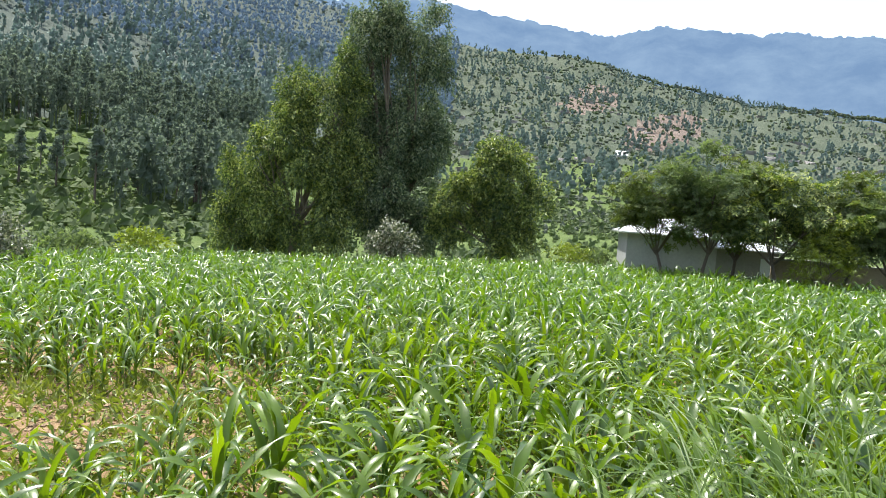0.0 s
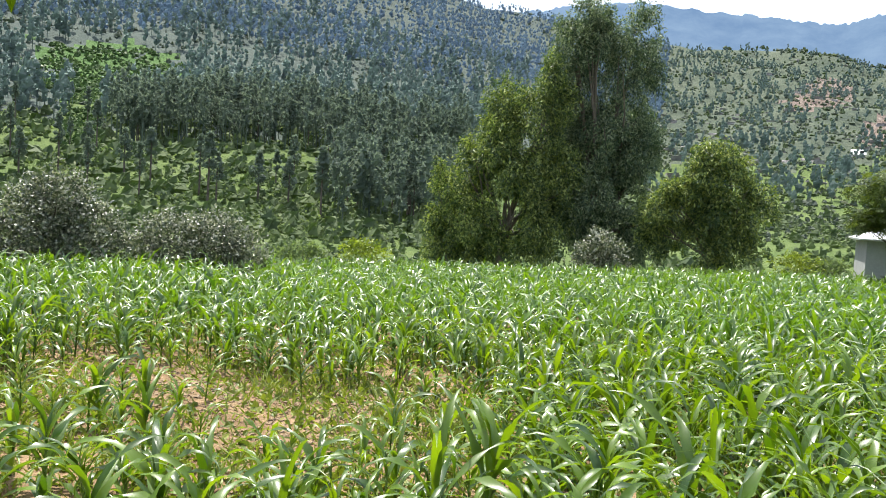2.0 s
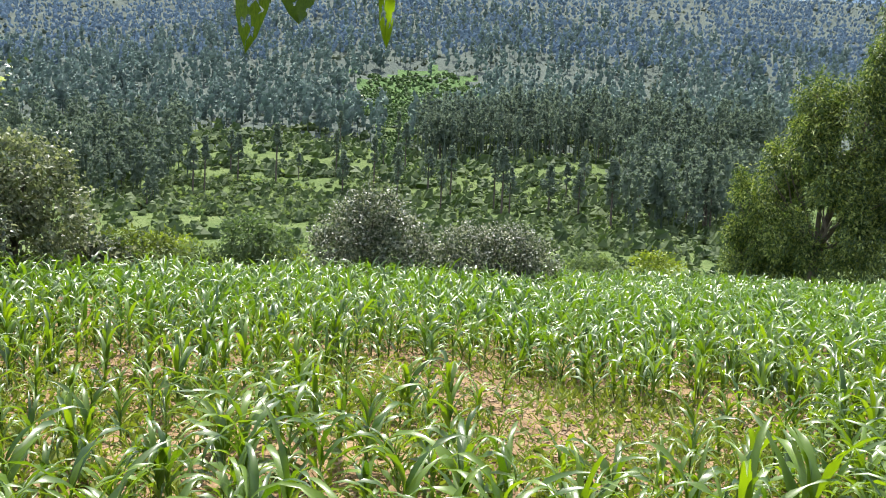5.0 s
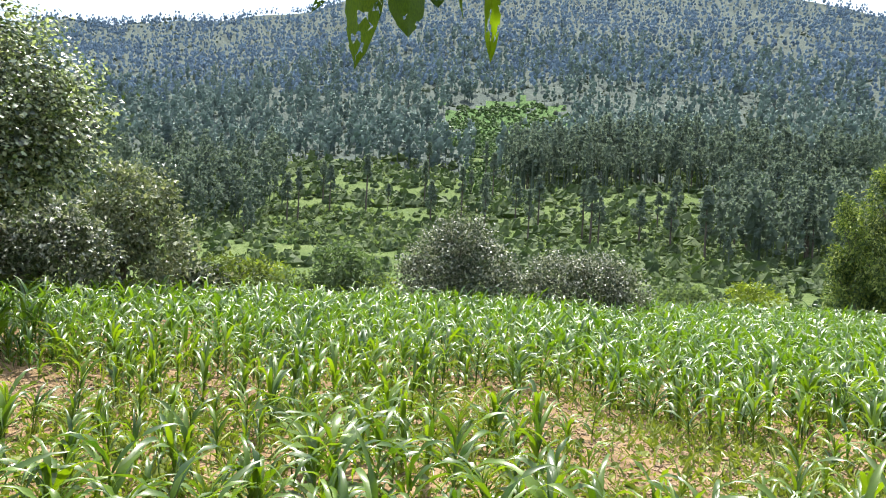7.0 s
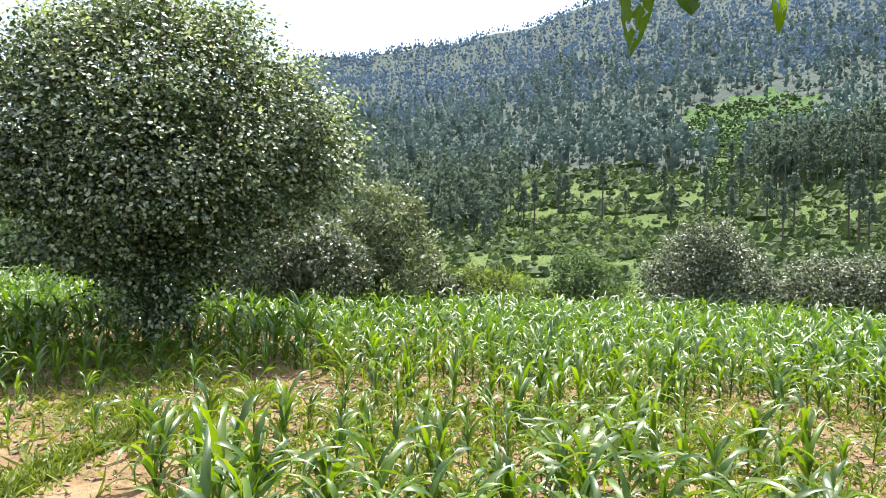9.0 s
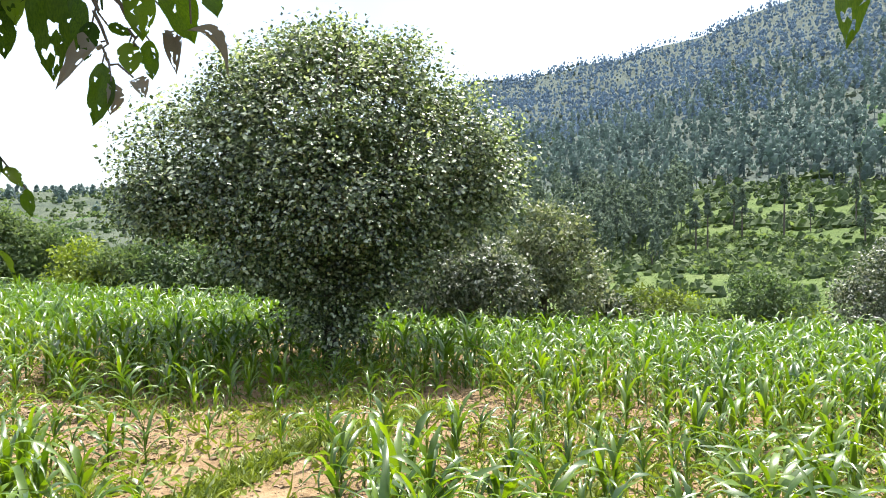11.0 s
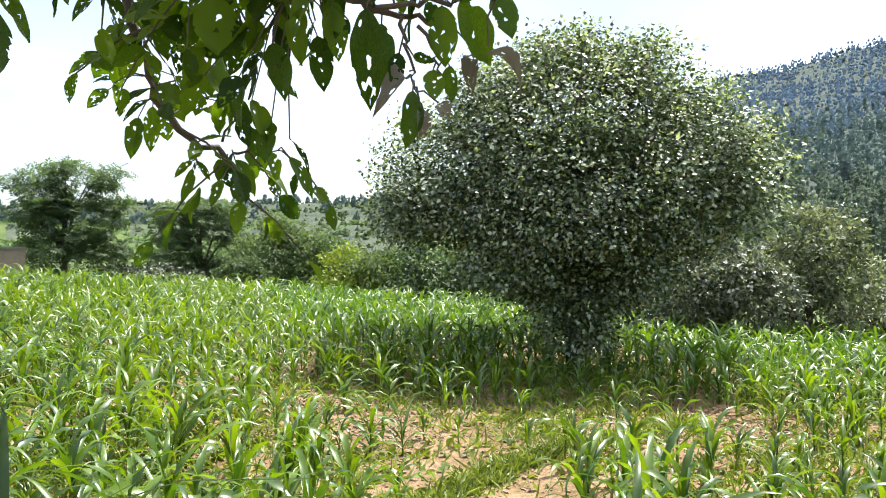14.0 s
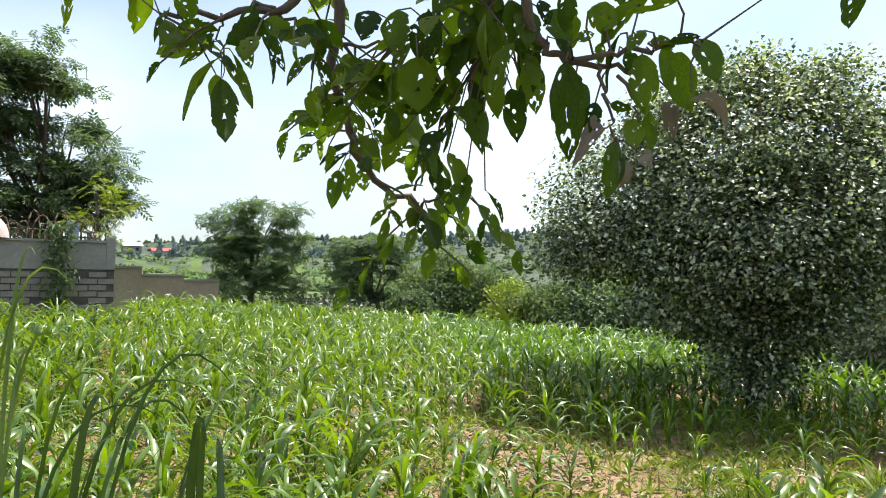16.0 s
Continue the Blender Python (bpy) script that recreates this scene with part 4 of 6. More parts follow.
scrub("slope_scrub", 3600, 201, (12, 64), (-3.6, 4.5), 1.75, M_SHRUB, "green shrubs scattered over the grassy slope", off_fields)
scrub("slope_scrub", 3600, 202, (5, 76), (3.2, 14), 1.0, M_HAZED_SHRUB, "green shrubs between the hillside pines", lambda az, el, g: fern_free(az, el))
scrub("slope_scrub", 4400, 203, (-32, 8), (-1.5, 12), .95, M_HAZED_SHRUB, "shrubs dotted over the rocky slope")
scrub("slope_tussocks", 5200, 209, (-34, 9), (-1.5, 12), .95, M_TUSSOCK, "low green tussocks over the rocky slope")
scrub("slope_scrub", 4600, 204, (84, 131), (-2.5, 5), 1.1, M_SHRUB, "shrubs on the far terraced rise", lambda az, el, g: (el > 1.6) | (el < 0.2) | (az < 107) | (g.rand(len(az)) < .25))
scrub("fern_scrub", 5600, 205, (32.5, 45.5), (2.2, 9.6), .9, M_BRACKEN, "bright green bracken patch on the hillside", lambda az, el, g: ~fern_free(az, el))
def hedge_rows(az, el, g):
    row = np.minimum.reduce([np.abs(el - e - .14 * np.sin(az * .5 + e) - .08 * np.sin(az * 1.7)) for e in (3.6, 1.6, .05, -.75, -1.65)])
    return (row < .24) & (np.sin(az * 2.1 + 5 * np.round(el)) > -.75)


scrub("hedge_rows", 5200, 206, (44, 62), (-2.6, 4.2), 1.5, M_SHRUB, "dark green hedges along the valley terraces", hedge_rows)
scrub("valley_scrub", 1700, 207, (-14, 30), (-5.2, 1.2), 1.15, M_SHRUB, "green shrubs behind the gum trees")


scrub("meadow_grass", 9000, 208, (10, 66), (-3.6, 4.2), .55, M_MEADOWGRASS, "light green grass tufts over the meadow slope", lambda az, el, g: g.rand(len(az)) < .55 + .4 * np.sin(az * 1.3 + 2 * np.sin(el * 2)), 4, False)


def boulders():
    rng = np.random.RandomState(77)
    pieces = []
    for _ in range(900):
        az, el = -31 + 40 * rng.rand(), 2.5 + 8.5 * rng.rand()
        if el > np.interp(az, AZ_H, SKYL) - .3:
            continue
        r = float(reach(az, el))
        m = at(az, r)
        s = (0.4 + 2.0 * rng.rand() ** 4) * (1.4 if az < -20 else 1)
        d = unit(rng.normal(size=(8, 3))) * .3 + np.array([(i, j, k) for i in (-1, 1) for j in (-1, 1) for k in (-.5, .7)]) * .7
        V = d * s * np.array([1.3, 1, .8]) + np.array(m.translation)
        pieces.append((V, np.array([(0, 1, 3, 2), (4, 6, 7, 5), (0, 4, 5, 1), (2, 3, 7, 6), (0, 2, 6, 4), (1, 5, 7, 3)])))
    V, F = joined(pieces)
    tagged(new("boulders", mesh_from("boulders", V, [F], M_ROCK)), "grey boulders strewn over the rocky slope", "rocks", kind="stuff")


boulders()


# ---- buildings and walls ----
def joined_boxes(*bs):
    return joined([box(*b) for b in bs])


def gable(w, d, eave, ridge, over=.3, thick=.06):
    """Two sheets of a gabled roof, ridge along x, from 0 to w."""
    V, F = [], []
    for s in (-1, 1):
        y0, y1 = s * (d / 2 + over), 0
        z0 = eave - (ridge - eave) * over / (d / 2)
        o = len(V)
        for dz in (0, thick):
            V += [(-over, y0, z0 + dz), (w + over, y0, z0 + dz), (w + over, y1, ridge + dz), (-over, y1, ridge + dz)]
        F += [(o + 3, o + 2, o + 1, o), (o + 4, o + 5, o + 6, o + 7), (o, o + 1, o + 5, o + 4), (o + 1, o + 2, o + 6, o + 5), (o + 2, o + 3, o + 7, o + 6), (o + 3, o, o + 4, o + 7)]
    return np.array(V), np.array(F)


def hip_roof(w, d, eave, ridge, over=.35):
    """Hipped roof with a short ridge along x."""
    a, b = -over, w + over
    y = d / 2 + over
    V = [(a, -y, eave), (b, -y, eave), (b, y, eave), (a, y, eave), (a + d / 2, 0, ridge), (b - d / 2, 0, ridge), (a, -y, eave - .08), (b, -y, eave - .08), (b, y, eave - .08), (a, y, eave - .08)]
    F = [(0, 1, 5, 4), (2, 3, 4, 5), (3, 0, 4, 4), (1, 2, 5, 5), (6, 7, 1, 0), (7, 8, 2, 1), (8, 9, 3, 2), (9, 6, 0, 3), (9, 8, 7, 6)]
    return np.array(V, dtype=float), F


def white_house():
    m = at(-13.2, 43.5, 0, -13.2 + 6)
    h = thing("house", m, "low whitewashed house with a bright tin roof", "house")
    w, d, e = 4.6, 4.6, 3.0
    part("wall", joined_boxes((0, -d / 2, -.8, w, -d / 2 + .25, e), (0, d / 2 - .25, -.8, w, d / 2, e), (0, -d / 2 + .25, -.8, .25, d / 2 - .25, e), (w - .25, -d / 2 + .25, -.8, w, d / 2 - .25, e)), M_HOUSEWALL, h)
    V, F = hip_roof(w, d, e + .01, e + .85)
    me = mesh_from("roof", V, [np.array([f for f in F if len(set(f)) == 4]), np.array([[f[0], f[1], f[2]] for f in F if len(set(f)) == 3])], M_TIN)
    r = new("roof", me)
    r.parent = h
    for k in range(6):
        x = .3 + k * .8
        part("roof_rib", box(x - .02, -d / 2 - .35, e + .02, x + .02, -d / 2 - .3, e + .07), M_TIN, r)


def annex():
    m = at(-19.0, 42.0, 0, -19 + 6)
    h = thing("shed", m, "low grey shed with tin lean-to roof beside the white house", "shed")
    part("wall", joined_boxes((0, 0, -.8, 3.6, .2, 2.35), (0, .2, -.8, .2, 3.2, 2.6), (3.4, .2, -.8, 3.6, 3.2, 2.6), (.2, 3.0, -.8, 3.4, 3.2, 2.6)), M_PLASTER, h)
    V = np.array([(-.25, -.35, 2.36), (3.85, -.35, 2.36), (3.85, 3.4, 2.72), (-.25, 3.4, 2.72), (-.25, -.35, 2.42), (3.85, -.35, 2.42), (3.85, 3.4, 2.78), (-.25, 3.4, 2.78)])
    part("roof", (V, np.array([(3, 2, 1, 0), (4, 5, 6, 7), (0, 1, 5, 4), (1, 2, 6, 5), (2, 3, 7, 6), (3, 0, 4, 7)])), M_TIN, h)
    part("door", box(2.75, -.05, -.3, 3.45, -.004, 2.0), M_DOOR, h, "pale blue-grey metal door")


def mud_wall():
    m = at(-23.4, 40.5, 0, -23.4 + 5)
    h = thing("mud_wall", m, "long brown mud-plastered boundary wall", "wall")
    rng = np.random.RandomState(4)
    part("wall", box(0, 0, -.9, 9.5, .35, 1.95), M_MUDWALL, h)
    for k in range(16):
        x = k * .6
        part("coping", box(x, -.06, 1.954, x + .57, .41, 2.02 + .05 * rng.rand()), M_PLASTER, h)


def compound_wall():
    """Cement-plastered upper wall on a base of blockwork, ending in a pillar."""
    m = at(128.4, 20.2, 0, 128.4 + 4)
    h = thing("compound_wall", m, "grey cement-plastered compound wall over bare blockwork", "wall")
    L = 6.5
    rng = np.random.RandomState(12)
    part("upper_wall", box(-L, 0, 1.60, -.001, .24, 2.24), M_PLASTER, h, "grey plastered upper wall")
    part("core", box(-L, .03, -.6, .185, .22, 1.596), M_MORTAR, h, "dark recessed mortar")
    part("pillar", box(.002, -.02, 1.60, .2, .26, 2.36), M_PLASTER, h, "rough cement end pillar")
    part("cap", box(-L, -.04, 2.244, -.002, .28, 2.30), M_PLASTER, h)
    bm_mesh = mesh_from("block", *[(lambda vf: (vf[0], [vf[1]]))(box(-.19, -.03, -.062, .19, .02, .062))][0], M_BLOCK)
    for row in range(10):
        z = .10 + row * .152
        off = .2 * (row % 2)
        x = .02 - off
        while x > -L + .2:
            if rng.rand() < .10 or (row == 9 and rng.rand() < .35):
                x -= .405          # a block left out
                continue
            b = new("block", bm_mesh)
            b.parent = h
            b.matrix_local = pose(x, .02 + .020 * rng.rand(), z + .008 * rng.normal(), 0, rng.normal() * .5, rng.normal() * 1.2)
            x -= .405
    return m


def wall_clutter(m):
    """Rusty iron hoops and frames, a canvas bundle and a cloth on the wall top."""
    rng = np.random.RandomState(6)
    fr = thing("iron_frames", m @ pose(0, .12, 2.30), "tangle of rusty iron hoops on the wall top", "scrap iron")
    for k in range(16):
        x = -.35 - k * .2 - .06 * rng.rand()
        w, hh = .14 + .08 * rng.rand(), .30 + .40 * rng.rand()
        pts = [(x + w * math.cos(t), .05 * rng.normal(), max(0, hh * math.sin(t))) for t in np.linspace(0, math.pi, 9)]
        part("hoop", tube(pts, [.017] * 9, 5), M_IRON, fr)
    for z in (.06, .2):
        part("rail", tube([(-3.7, 0, z), (-1.8, .03, z + .04), (-.2, 0, z)], [.018] * 3, 5), M_IRON, fr)
    b = thing("canvas_bundle", m @ pose(-2.45, -.02, 2.30), "faded pink canvas bundle resting on the wall", "bundle")
    u, v = np.meshgrid(np.linspace(0, 2 * math.pi, 15)[:-1], np.linspace(0, math.pi / 2, 6))
    V = np.stack([.40 * np.cos(u) * np.cos(v) * (1 + .07 * np.sin(3 * u)), .2 * np.sin(u) * np.cos(v), .50 * np.sin(v) * (1 + .06 * np.sin(2 * u))], -1).reshape(-1, 3)
    F = np.array([(i * 14 + j, i * 14 + (j + 1) % 14, (i + 1) * 14 + (j + 1) % 14, (i + 1) * 14 + j) for i in range(5) for j in range(14)])
    part("bundle", (V, F), M_DRUM, b, "", True)
    c = thing("cloth", m @ pose(-.75, .1, 2.30), "blue and white cloth drying on the wall", "cloth")
    part("cloth", joined_boxes((-.12, -.16, -.05, .14, -.145, .36), (-.12, -.145, .34, .14, .15, .36)), M_CLOTH, c)


def creeper(m):
    rng = np.random.RandomState(31)
    t = thing("creeper", m @ pose(-1.05, -.12, 0), "green creeper hanging down the compound wall", "climbing plant")
    part("stem", tube([(0, 0, -.5), (.08, -.03, .8), (-.06, -.02, 1.7), (.04, 0, 2.6)], [.02, .016, .012, .008], 5), M_TWIG, t)
    n = 700
    z = 2.75 * rng.rand(n)
    P = np.stack([.22 * rng.normal(size=n) * (.5 + .3 * z / 2), -.03 - .1 * rng.rand(n), z], -1)
    O = np.stack([rng.normal(size=n), -np.ones(n), -.4 * np.ones(n)], -1)
    part("leaves", leafy(rng, P, unit(O), .15, .06, T_LEAF, .5, .4), M_FEATHER2, t)


white_house()
annex()
mud_wall()
CW = compound_wall()
wall_clutter(CW)
creeper(CW)


def low_wall():
    m = at(121.0, 30.5, 0, 121.0 + 3)
    h = thing("low_wall", m, "low brown-grey rendered wall past the corn", "wall")
    for x0, x1, top in ((-1.25, 0, 1.50), (-2.75, -1.254, 1.68), (-4.2, -2.754, 1.98)):
        part("panel", box(x0, 0, -.9, x1, .25, top), M_MUDWALL, h)
        part("coping", box(x0, -.05, top + .003, x1 - .004, .3, top + .08), M_PLASTER, h)


low_wall()


def far_house(az, el, w, d, eave, roofm, wallm, name, label):
    r = float(reach(az, el))
    h = thing(name, at(az, r, 0, az + 10), label, "house")
    part("wall", joined_boxes((-w / 2, -d / 2, -2, w / 2, -d / 2 + .3, eave), (-w / 2, d / 2 - .3, -2, w / 2, d / 2, eave), (-w / 2, -d / 2 + .3, -2, -w / 2 + .3, d / 2 - .3, eave), (w / 2 - .3, -d / 2 + .3, -2, w / 2, d / 2 - .3, eave)), wallm, h)
    V, F = gable(w, d, eave, eave + 1.3, .5, .1)
    V[:, 0] -= w / 2
    part("roof", (V, F), roofm, h)
    for k in (-1, 1):
        part("window", box(k * w * .25 - .6, -d / 2 - .03, .9, k * w * .25 + .6, -d / 2 + .01, 2.1), M_DARK, h)


far_house(125.0, 2.5, 9, 7, 3.4, M_REDTIN, M_HOUSEWALL, "house", "small far house with a red roof among fields")
far_house(127.0, 2.2, 7, 6, 3.0, M_WHITETIN, M_PLASTER, "house", "low far farm building with pale walls")
far_house(64.2, 2.2, 7.5, 6, 2.9, M_WHITETIN, M_PLASTER, "shed", "small shed with a white tin roof in the wood")
far_house(-12.6, 4.7, 3.4, 3, 1.2, M_WHITETIN, M_HOUSEWALL, "house", "tiny white house on the rocky slope")
def terraces():
    """Grassy terrace banks on the valley side, with hedges along their lips."""
    rng = np.random.RandomState(15)
    for k, (el, a0, a1) in enumerate([(-1.75, 47.0, 60.0), (-.75, 47.5, 57.0), (.35, 47.0, 56.0), (-.3, 106, 131), (.35, 104, 131), (.95, 108, 131), (1.5, 104, 131), (2.1, 98, 118)]):
        az = np.linspace(a0, a1, 60)
        r = reach(az, el + .12 * np.sin(az * 1.1 + k))
        a = np.radians(az)
        x, y = -r * np.sin(a), r * np.cos(a)
        z = height(x, y)
        n = 420 if k < 3 else 600
        i = rng.randint(60, size=n)
        P = np.stack([x[i] + rng.normal(size=n) * .6, y[i] + rng.normal(size=n) * .6, z[i] + .3 + (1.2 if k < 3 else 1.6) * rng.rand(n) * (.5 + .5 * np.sin(i * .7 + k))], -1)
        V, F = leafy(rng, P, unit(rng.normal(size=(n, 3)) + np.array([0, 0, .6])), .9, .55, T_LEAF, .2, .4)
        tagged(new("terrace_hedge", mesh_from("terrace_hedge", V, [F], M_SHRUB)), "leafy hedge along a valley terrace bank", "hedge", kind="stuff")
        top = np.stack([x, y, z + .35], -1)
        up = np.stack([x * 1.03, y * 1.03, z + .8], -1)
        low = np.stack([x * .995, y * .995, z - .6], -1)
        V = np.concatenate([low, top, up])
        F = np.array([(q * 60 + j, q * 60 + j + 1, (q + 1) * 60 + j + 1, (q + 1) * 60 + j) for q in range(2) for j in range(59)])
        tagged(new("terrace_bank", mesh_from("terrace_bank", V, [F[:, ::-1]], M_FERN, True)), "grassy green terrace bank in the valley", "terrace", kind="structure")


terraces()


# ---- the corn ----
BARE = [(89.8, 6.9, 7.4, 2.9), (78.0, 9.9, 6.0, .9), (97.0, 9.5, 4.0, .8), (28.5, 8.9, 5.0, 2.0), (32.0, 11.0, 4.5, 1.0), (21.0, 9.6, 4.0, 1.4), (40.0, 10.5, 4.0, 1.0), (18.5, 10.6, 2.6, .9), (60.0, 10.8, 2.6, .7), (102.0, 11.2, 3.0, .8), (71.0, 10.8, 4.0, .8), (51.0, 9.0, 2.0, .6)]


def bareness(az, r):
    """1 where the soil lies bare."""
    b = np.zeros_like(r)
    for k, (a0, r0, wa, wr) in enumerate(BARE):
        q = ((az - a0) / wa) ** 2 + ((r - r0) / wr) ** 2
        b = np.maximum(b, np.exp(-q ** 2 if k == 0 else -q))
    return b


def corn_leaf(length, width, lift, arch, twist, segs, across, fold=.18):
    """One leaf along +x from its sheath, rising at lift and arching over."""
    t = np.linspace(0, 1, segs + 1)
    ang = lift - arch * t ** 1.35
    ang = ang - np.maximum(0, t - .45 - .3 * math.sin(length * 311) ** 2) * 1.6
    step = length / segs
    x = np.concatenate([[0], np.cumsum(np.cos(ang[:-1]) * step)])
    z = np.concatenate([[0], np.cumsum(np.sin(ang[:-1]) * step)])
    w = width * np.minimum(1, .5 + 2.0 * t) * (1 - t ** 1.7) + .002
    tw = twist * t
    side = np.stack([0 * t, np.cos(tw), np.sin(tw)], -1)
    up = np.stack([-np.sin(ang), 0 * t, np.cos(ang)], -1)
    c = np.stack([x, .10 * math.sin(length * 97) * t ** 2 * length, z], -1)
    wave = .24 * np.sin(t * 15 + length * 40) + .15 * np.sin(t * 29 + length * 90)
    cols = []
    for q in ((-1, 0, 1) if across == 3 else (-1, 1)):
        cols.append(c + side * (w * q * .5)[:, None] + up * ((abs(q) * fold + q * wave) * w)[:, None])
    k = len(cols)
    V = np.stack(cols, 1).reshape(-1, 3)
    F = np.array([(i * k + j, i * k + j + 1, (i + 1) * k + j + 1, (i + 1) * k + j) for i in range(segs) for j in range(k - 1)])
    return V, F


def corn_parts(rng, segs, across, n_leaves):
    """Stalk and leaves of one plant about 0.9 m high."""
    h = .46 + .12 * rng.rand()
    lean = rng.normal(size=2) * .03
    stalk = tube([(0, 0, -.06), (lean[0] * .5, lean[1] * .5, h * .5), (lean[0], lean[1], h)], [.016, .013, .007], 5 if across == 3 else 3)
    leaves = []
    plane = rng.rand() * 6.283
    for i in range(n_leaves):
        u = i / (n_leaves - 1)
        z = h * (.12 + .86 * u ** .9)
        size = .48 + .62 * math.sin(math.pi * (.22 + .60 * u))
        L = size * .76 * (.85 + .3 * rng.rand())
        lift = radians(52 + 24 * u + 9 * rng.normal())
        arch = radians(152 - 46 * u + 32 * rng.normal())
        V, F = corn_leaf(L, .060 * (.75 + .5 * rng.rand()) * (.7 + .4 * size), lift, arch, .5 * rng.normal(), segs, across)
        a = plane + math.pi * (i % 2) + .45 * rng.normal()
        c, s = math.cos(a), math.sin(a)
        W = np.stack([V[:, 0] * c - V[:, 1] * s + lean[0] * u, V[:, 0] * s + V[:, 1] * c + lean[1] * u, V[:, 2] + z], -1)
        leaves.append((W, F))
    return stalk, leaves


def corn_spots():
    rng = np.random.RandomState(21)
    g = .345
    xs, ys = np.meshgrid(np.arange(-46, 46, g * 1.25), np.arange(-40, 46, g))
    x = xs.ravel() + rng.normal(size=xs.size) * .11
    y = ys.ravel() + rng.normal(size=xs.size) * .11
    az, r = bearings(x, y)
    s, d, *_ = lie(az)
    bare = bareness(az, r)
    sparse = np.exp(-((r - 9.4) / 2.6) ** 4) * np.interp(az, [6, 14, 44, 52, 62, 70, 104, 114], [0, 1.15, 1.15, .6, .65, 1.1, 1.1, .3])
    ok = (az > -42) & (az < 142) & (r > 3.6) & (r < d - .3) & (rng.rand(len(x)) > np.where(az > 66, 1.12, 1.2) * bare) & (rng.rand(len(x)) < np.where((r < 8.5) & (az < 100) & (az > 14), .86, .97) * (1 - .5 * sparse))
    tx, ty = -14.3 * math.sin(radians(82.5)), 14.3 * math.cos(radians(82.5))
    ok &= np.hypot(x - tx, y - ty) > .35
    ok &= ~((az > 126.5) & (r > 19.4))
    ok &= ~((az > 108) & (r < 4.3)) & ~((az < -16) & (r < 5.0))
    sc = np.where(r < 11, .68 + .60 * rng.rand(len(x)) ** 1.3, .80 + .34 * rng.rand(len(x))) * (1 - .22 * bare) * (1 - .12 * sparse)
    sc *= np.interp(az, [-40, -10, 20, 40, 70, 95, 125], [1.05, 1.08, .98, .95, .90, .92, .88]) * np.interp(r, [4, 7, 10, 14, 20], [.95, .93, .90, .98, 1.10])
    sc *= 1 - .28 * np.exp(-((az - 82.5) / 6) ** 4 - ((r - 12.6) / 1.7) ** 4)          # stunted in the tree's shade
    i = np.where(ok)[0]
    i = i[np.argsort(r[i])]
    return x[i], y[i], height(x[i], y[i]), sc[i], rng.rand(len(i)) * 360, r[i], rng


def corn():
    x, y, z, sc, turn, r, rng = corn_spots()
    near = 300
    # the plants grow lusher towards the far edge
    az = bearings(x, y)[0]
    rich = r + 1.2 * np.sin(x * .8) * np.sin(y * .6) + rng.normal(size=len(r)) * 1.0 > np.interp(az, [-40, 0, 60, 95, 104, 110], [16, 14, 13, 13, 17, 60])
    # the nearest plants, each a thing
    protos = []
    for k in range(10):
        stalk, leaves = corn_parts(rng, 9, 3, 9 + k % 3)
        p = thing("corn_plant", pose(0, 0, 0), "young green corn plant with arching glossy leaves", "corn plant", "corn plants in the field")
        part("stalk", stalk, M_STALK, p, "", True)
        for lf in leaves:
            part("leaf", lf, M_CORN_OB, p, "", True)
        protos.append(p)
    for i in range(near):
        m = pose(x[i], y[i], z[i], 4 * rng.normal(), 4 * rng.normal(), turn[i])
        p = protos[i % 10] if i < 10 else copy_thing(protos[rng.randint(10)], m)
        p.matrix_basis = m @ Matrix.Diagonal((sc[i], sc[i], sc[i] * (.9 + .2 * rng.rand()), 1))
    # the rest of the field in bands
    for lo, hi, segs, across, nl in ((near, np.searchsorted(r, 13.0), 5, 3, 9), (np.searchsorted(r, 13.0), np.searchsorted(r, 23.0), 3, 3, 7), (np.searchsorted(r, 23.0), len(r), 3, 2, 7)):
        kinds = []
        for k in range(14):
            stalk, leaves = corn_parts(rng, segs, across, nl)
            kinds.append(joined([stalk] + leaves))
        which = rng.randint(14, size=hi - lo)
        for lush in (False, True):
            V, F, off = [], [], 0
            for k in range(14):
                i = lo + np.where((which == k) & (rich[lo:hi] == lush))[0]
                pv, pf = kinds[k]
                c, s = np.cos(np.radians(turn[i]))[:, None], np.sin(np.radians(turn[i]))[:, None]
                q = sc[i][:, None]
                X = (pv[None, :, 0] * c - pv[None, :, 1] * s) * q + x[i][:, None]
                Y = (pv[None, :, 0] * s + pv[None, :, 1] * c) * q + y[i][:, None]
                Zz = pv[None, :, 2] * q + z[i][:, None]
                V.append(np.stack([X, Y, Zz], -1).reshape(-1, 3))
                F.append((pf[None] + (np.arange(len(i)) * len(pv))[:, None, None]).reshape(-1, 4) + off)
                off += len(V[-1])
            if off:
                tagged(new("corn_stand", mesh_from("corn_stand", np.concatenate(V), [np.concatenate(F)], M_CORN_LUSH if lush else M_CORN, True)),
                       "dense stand of lush dark green corn along the field edge" if lush else "dense stand of young green corn across the field", "corn", kind="stuff")


corn()


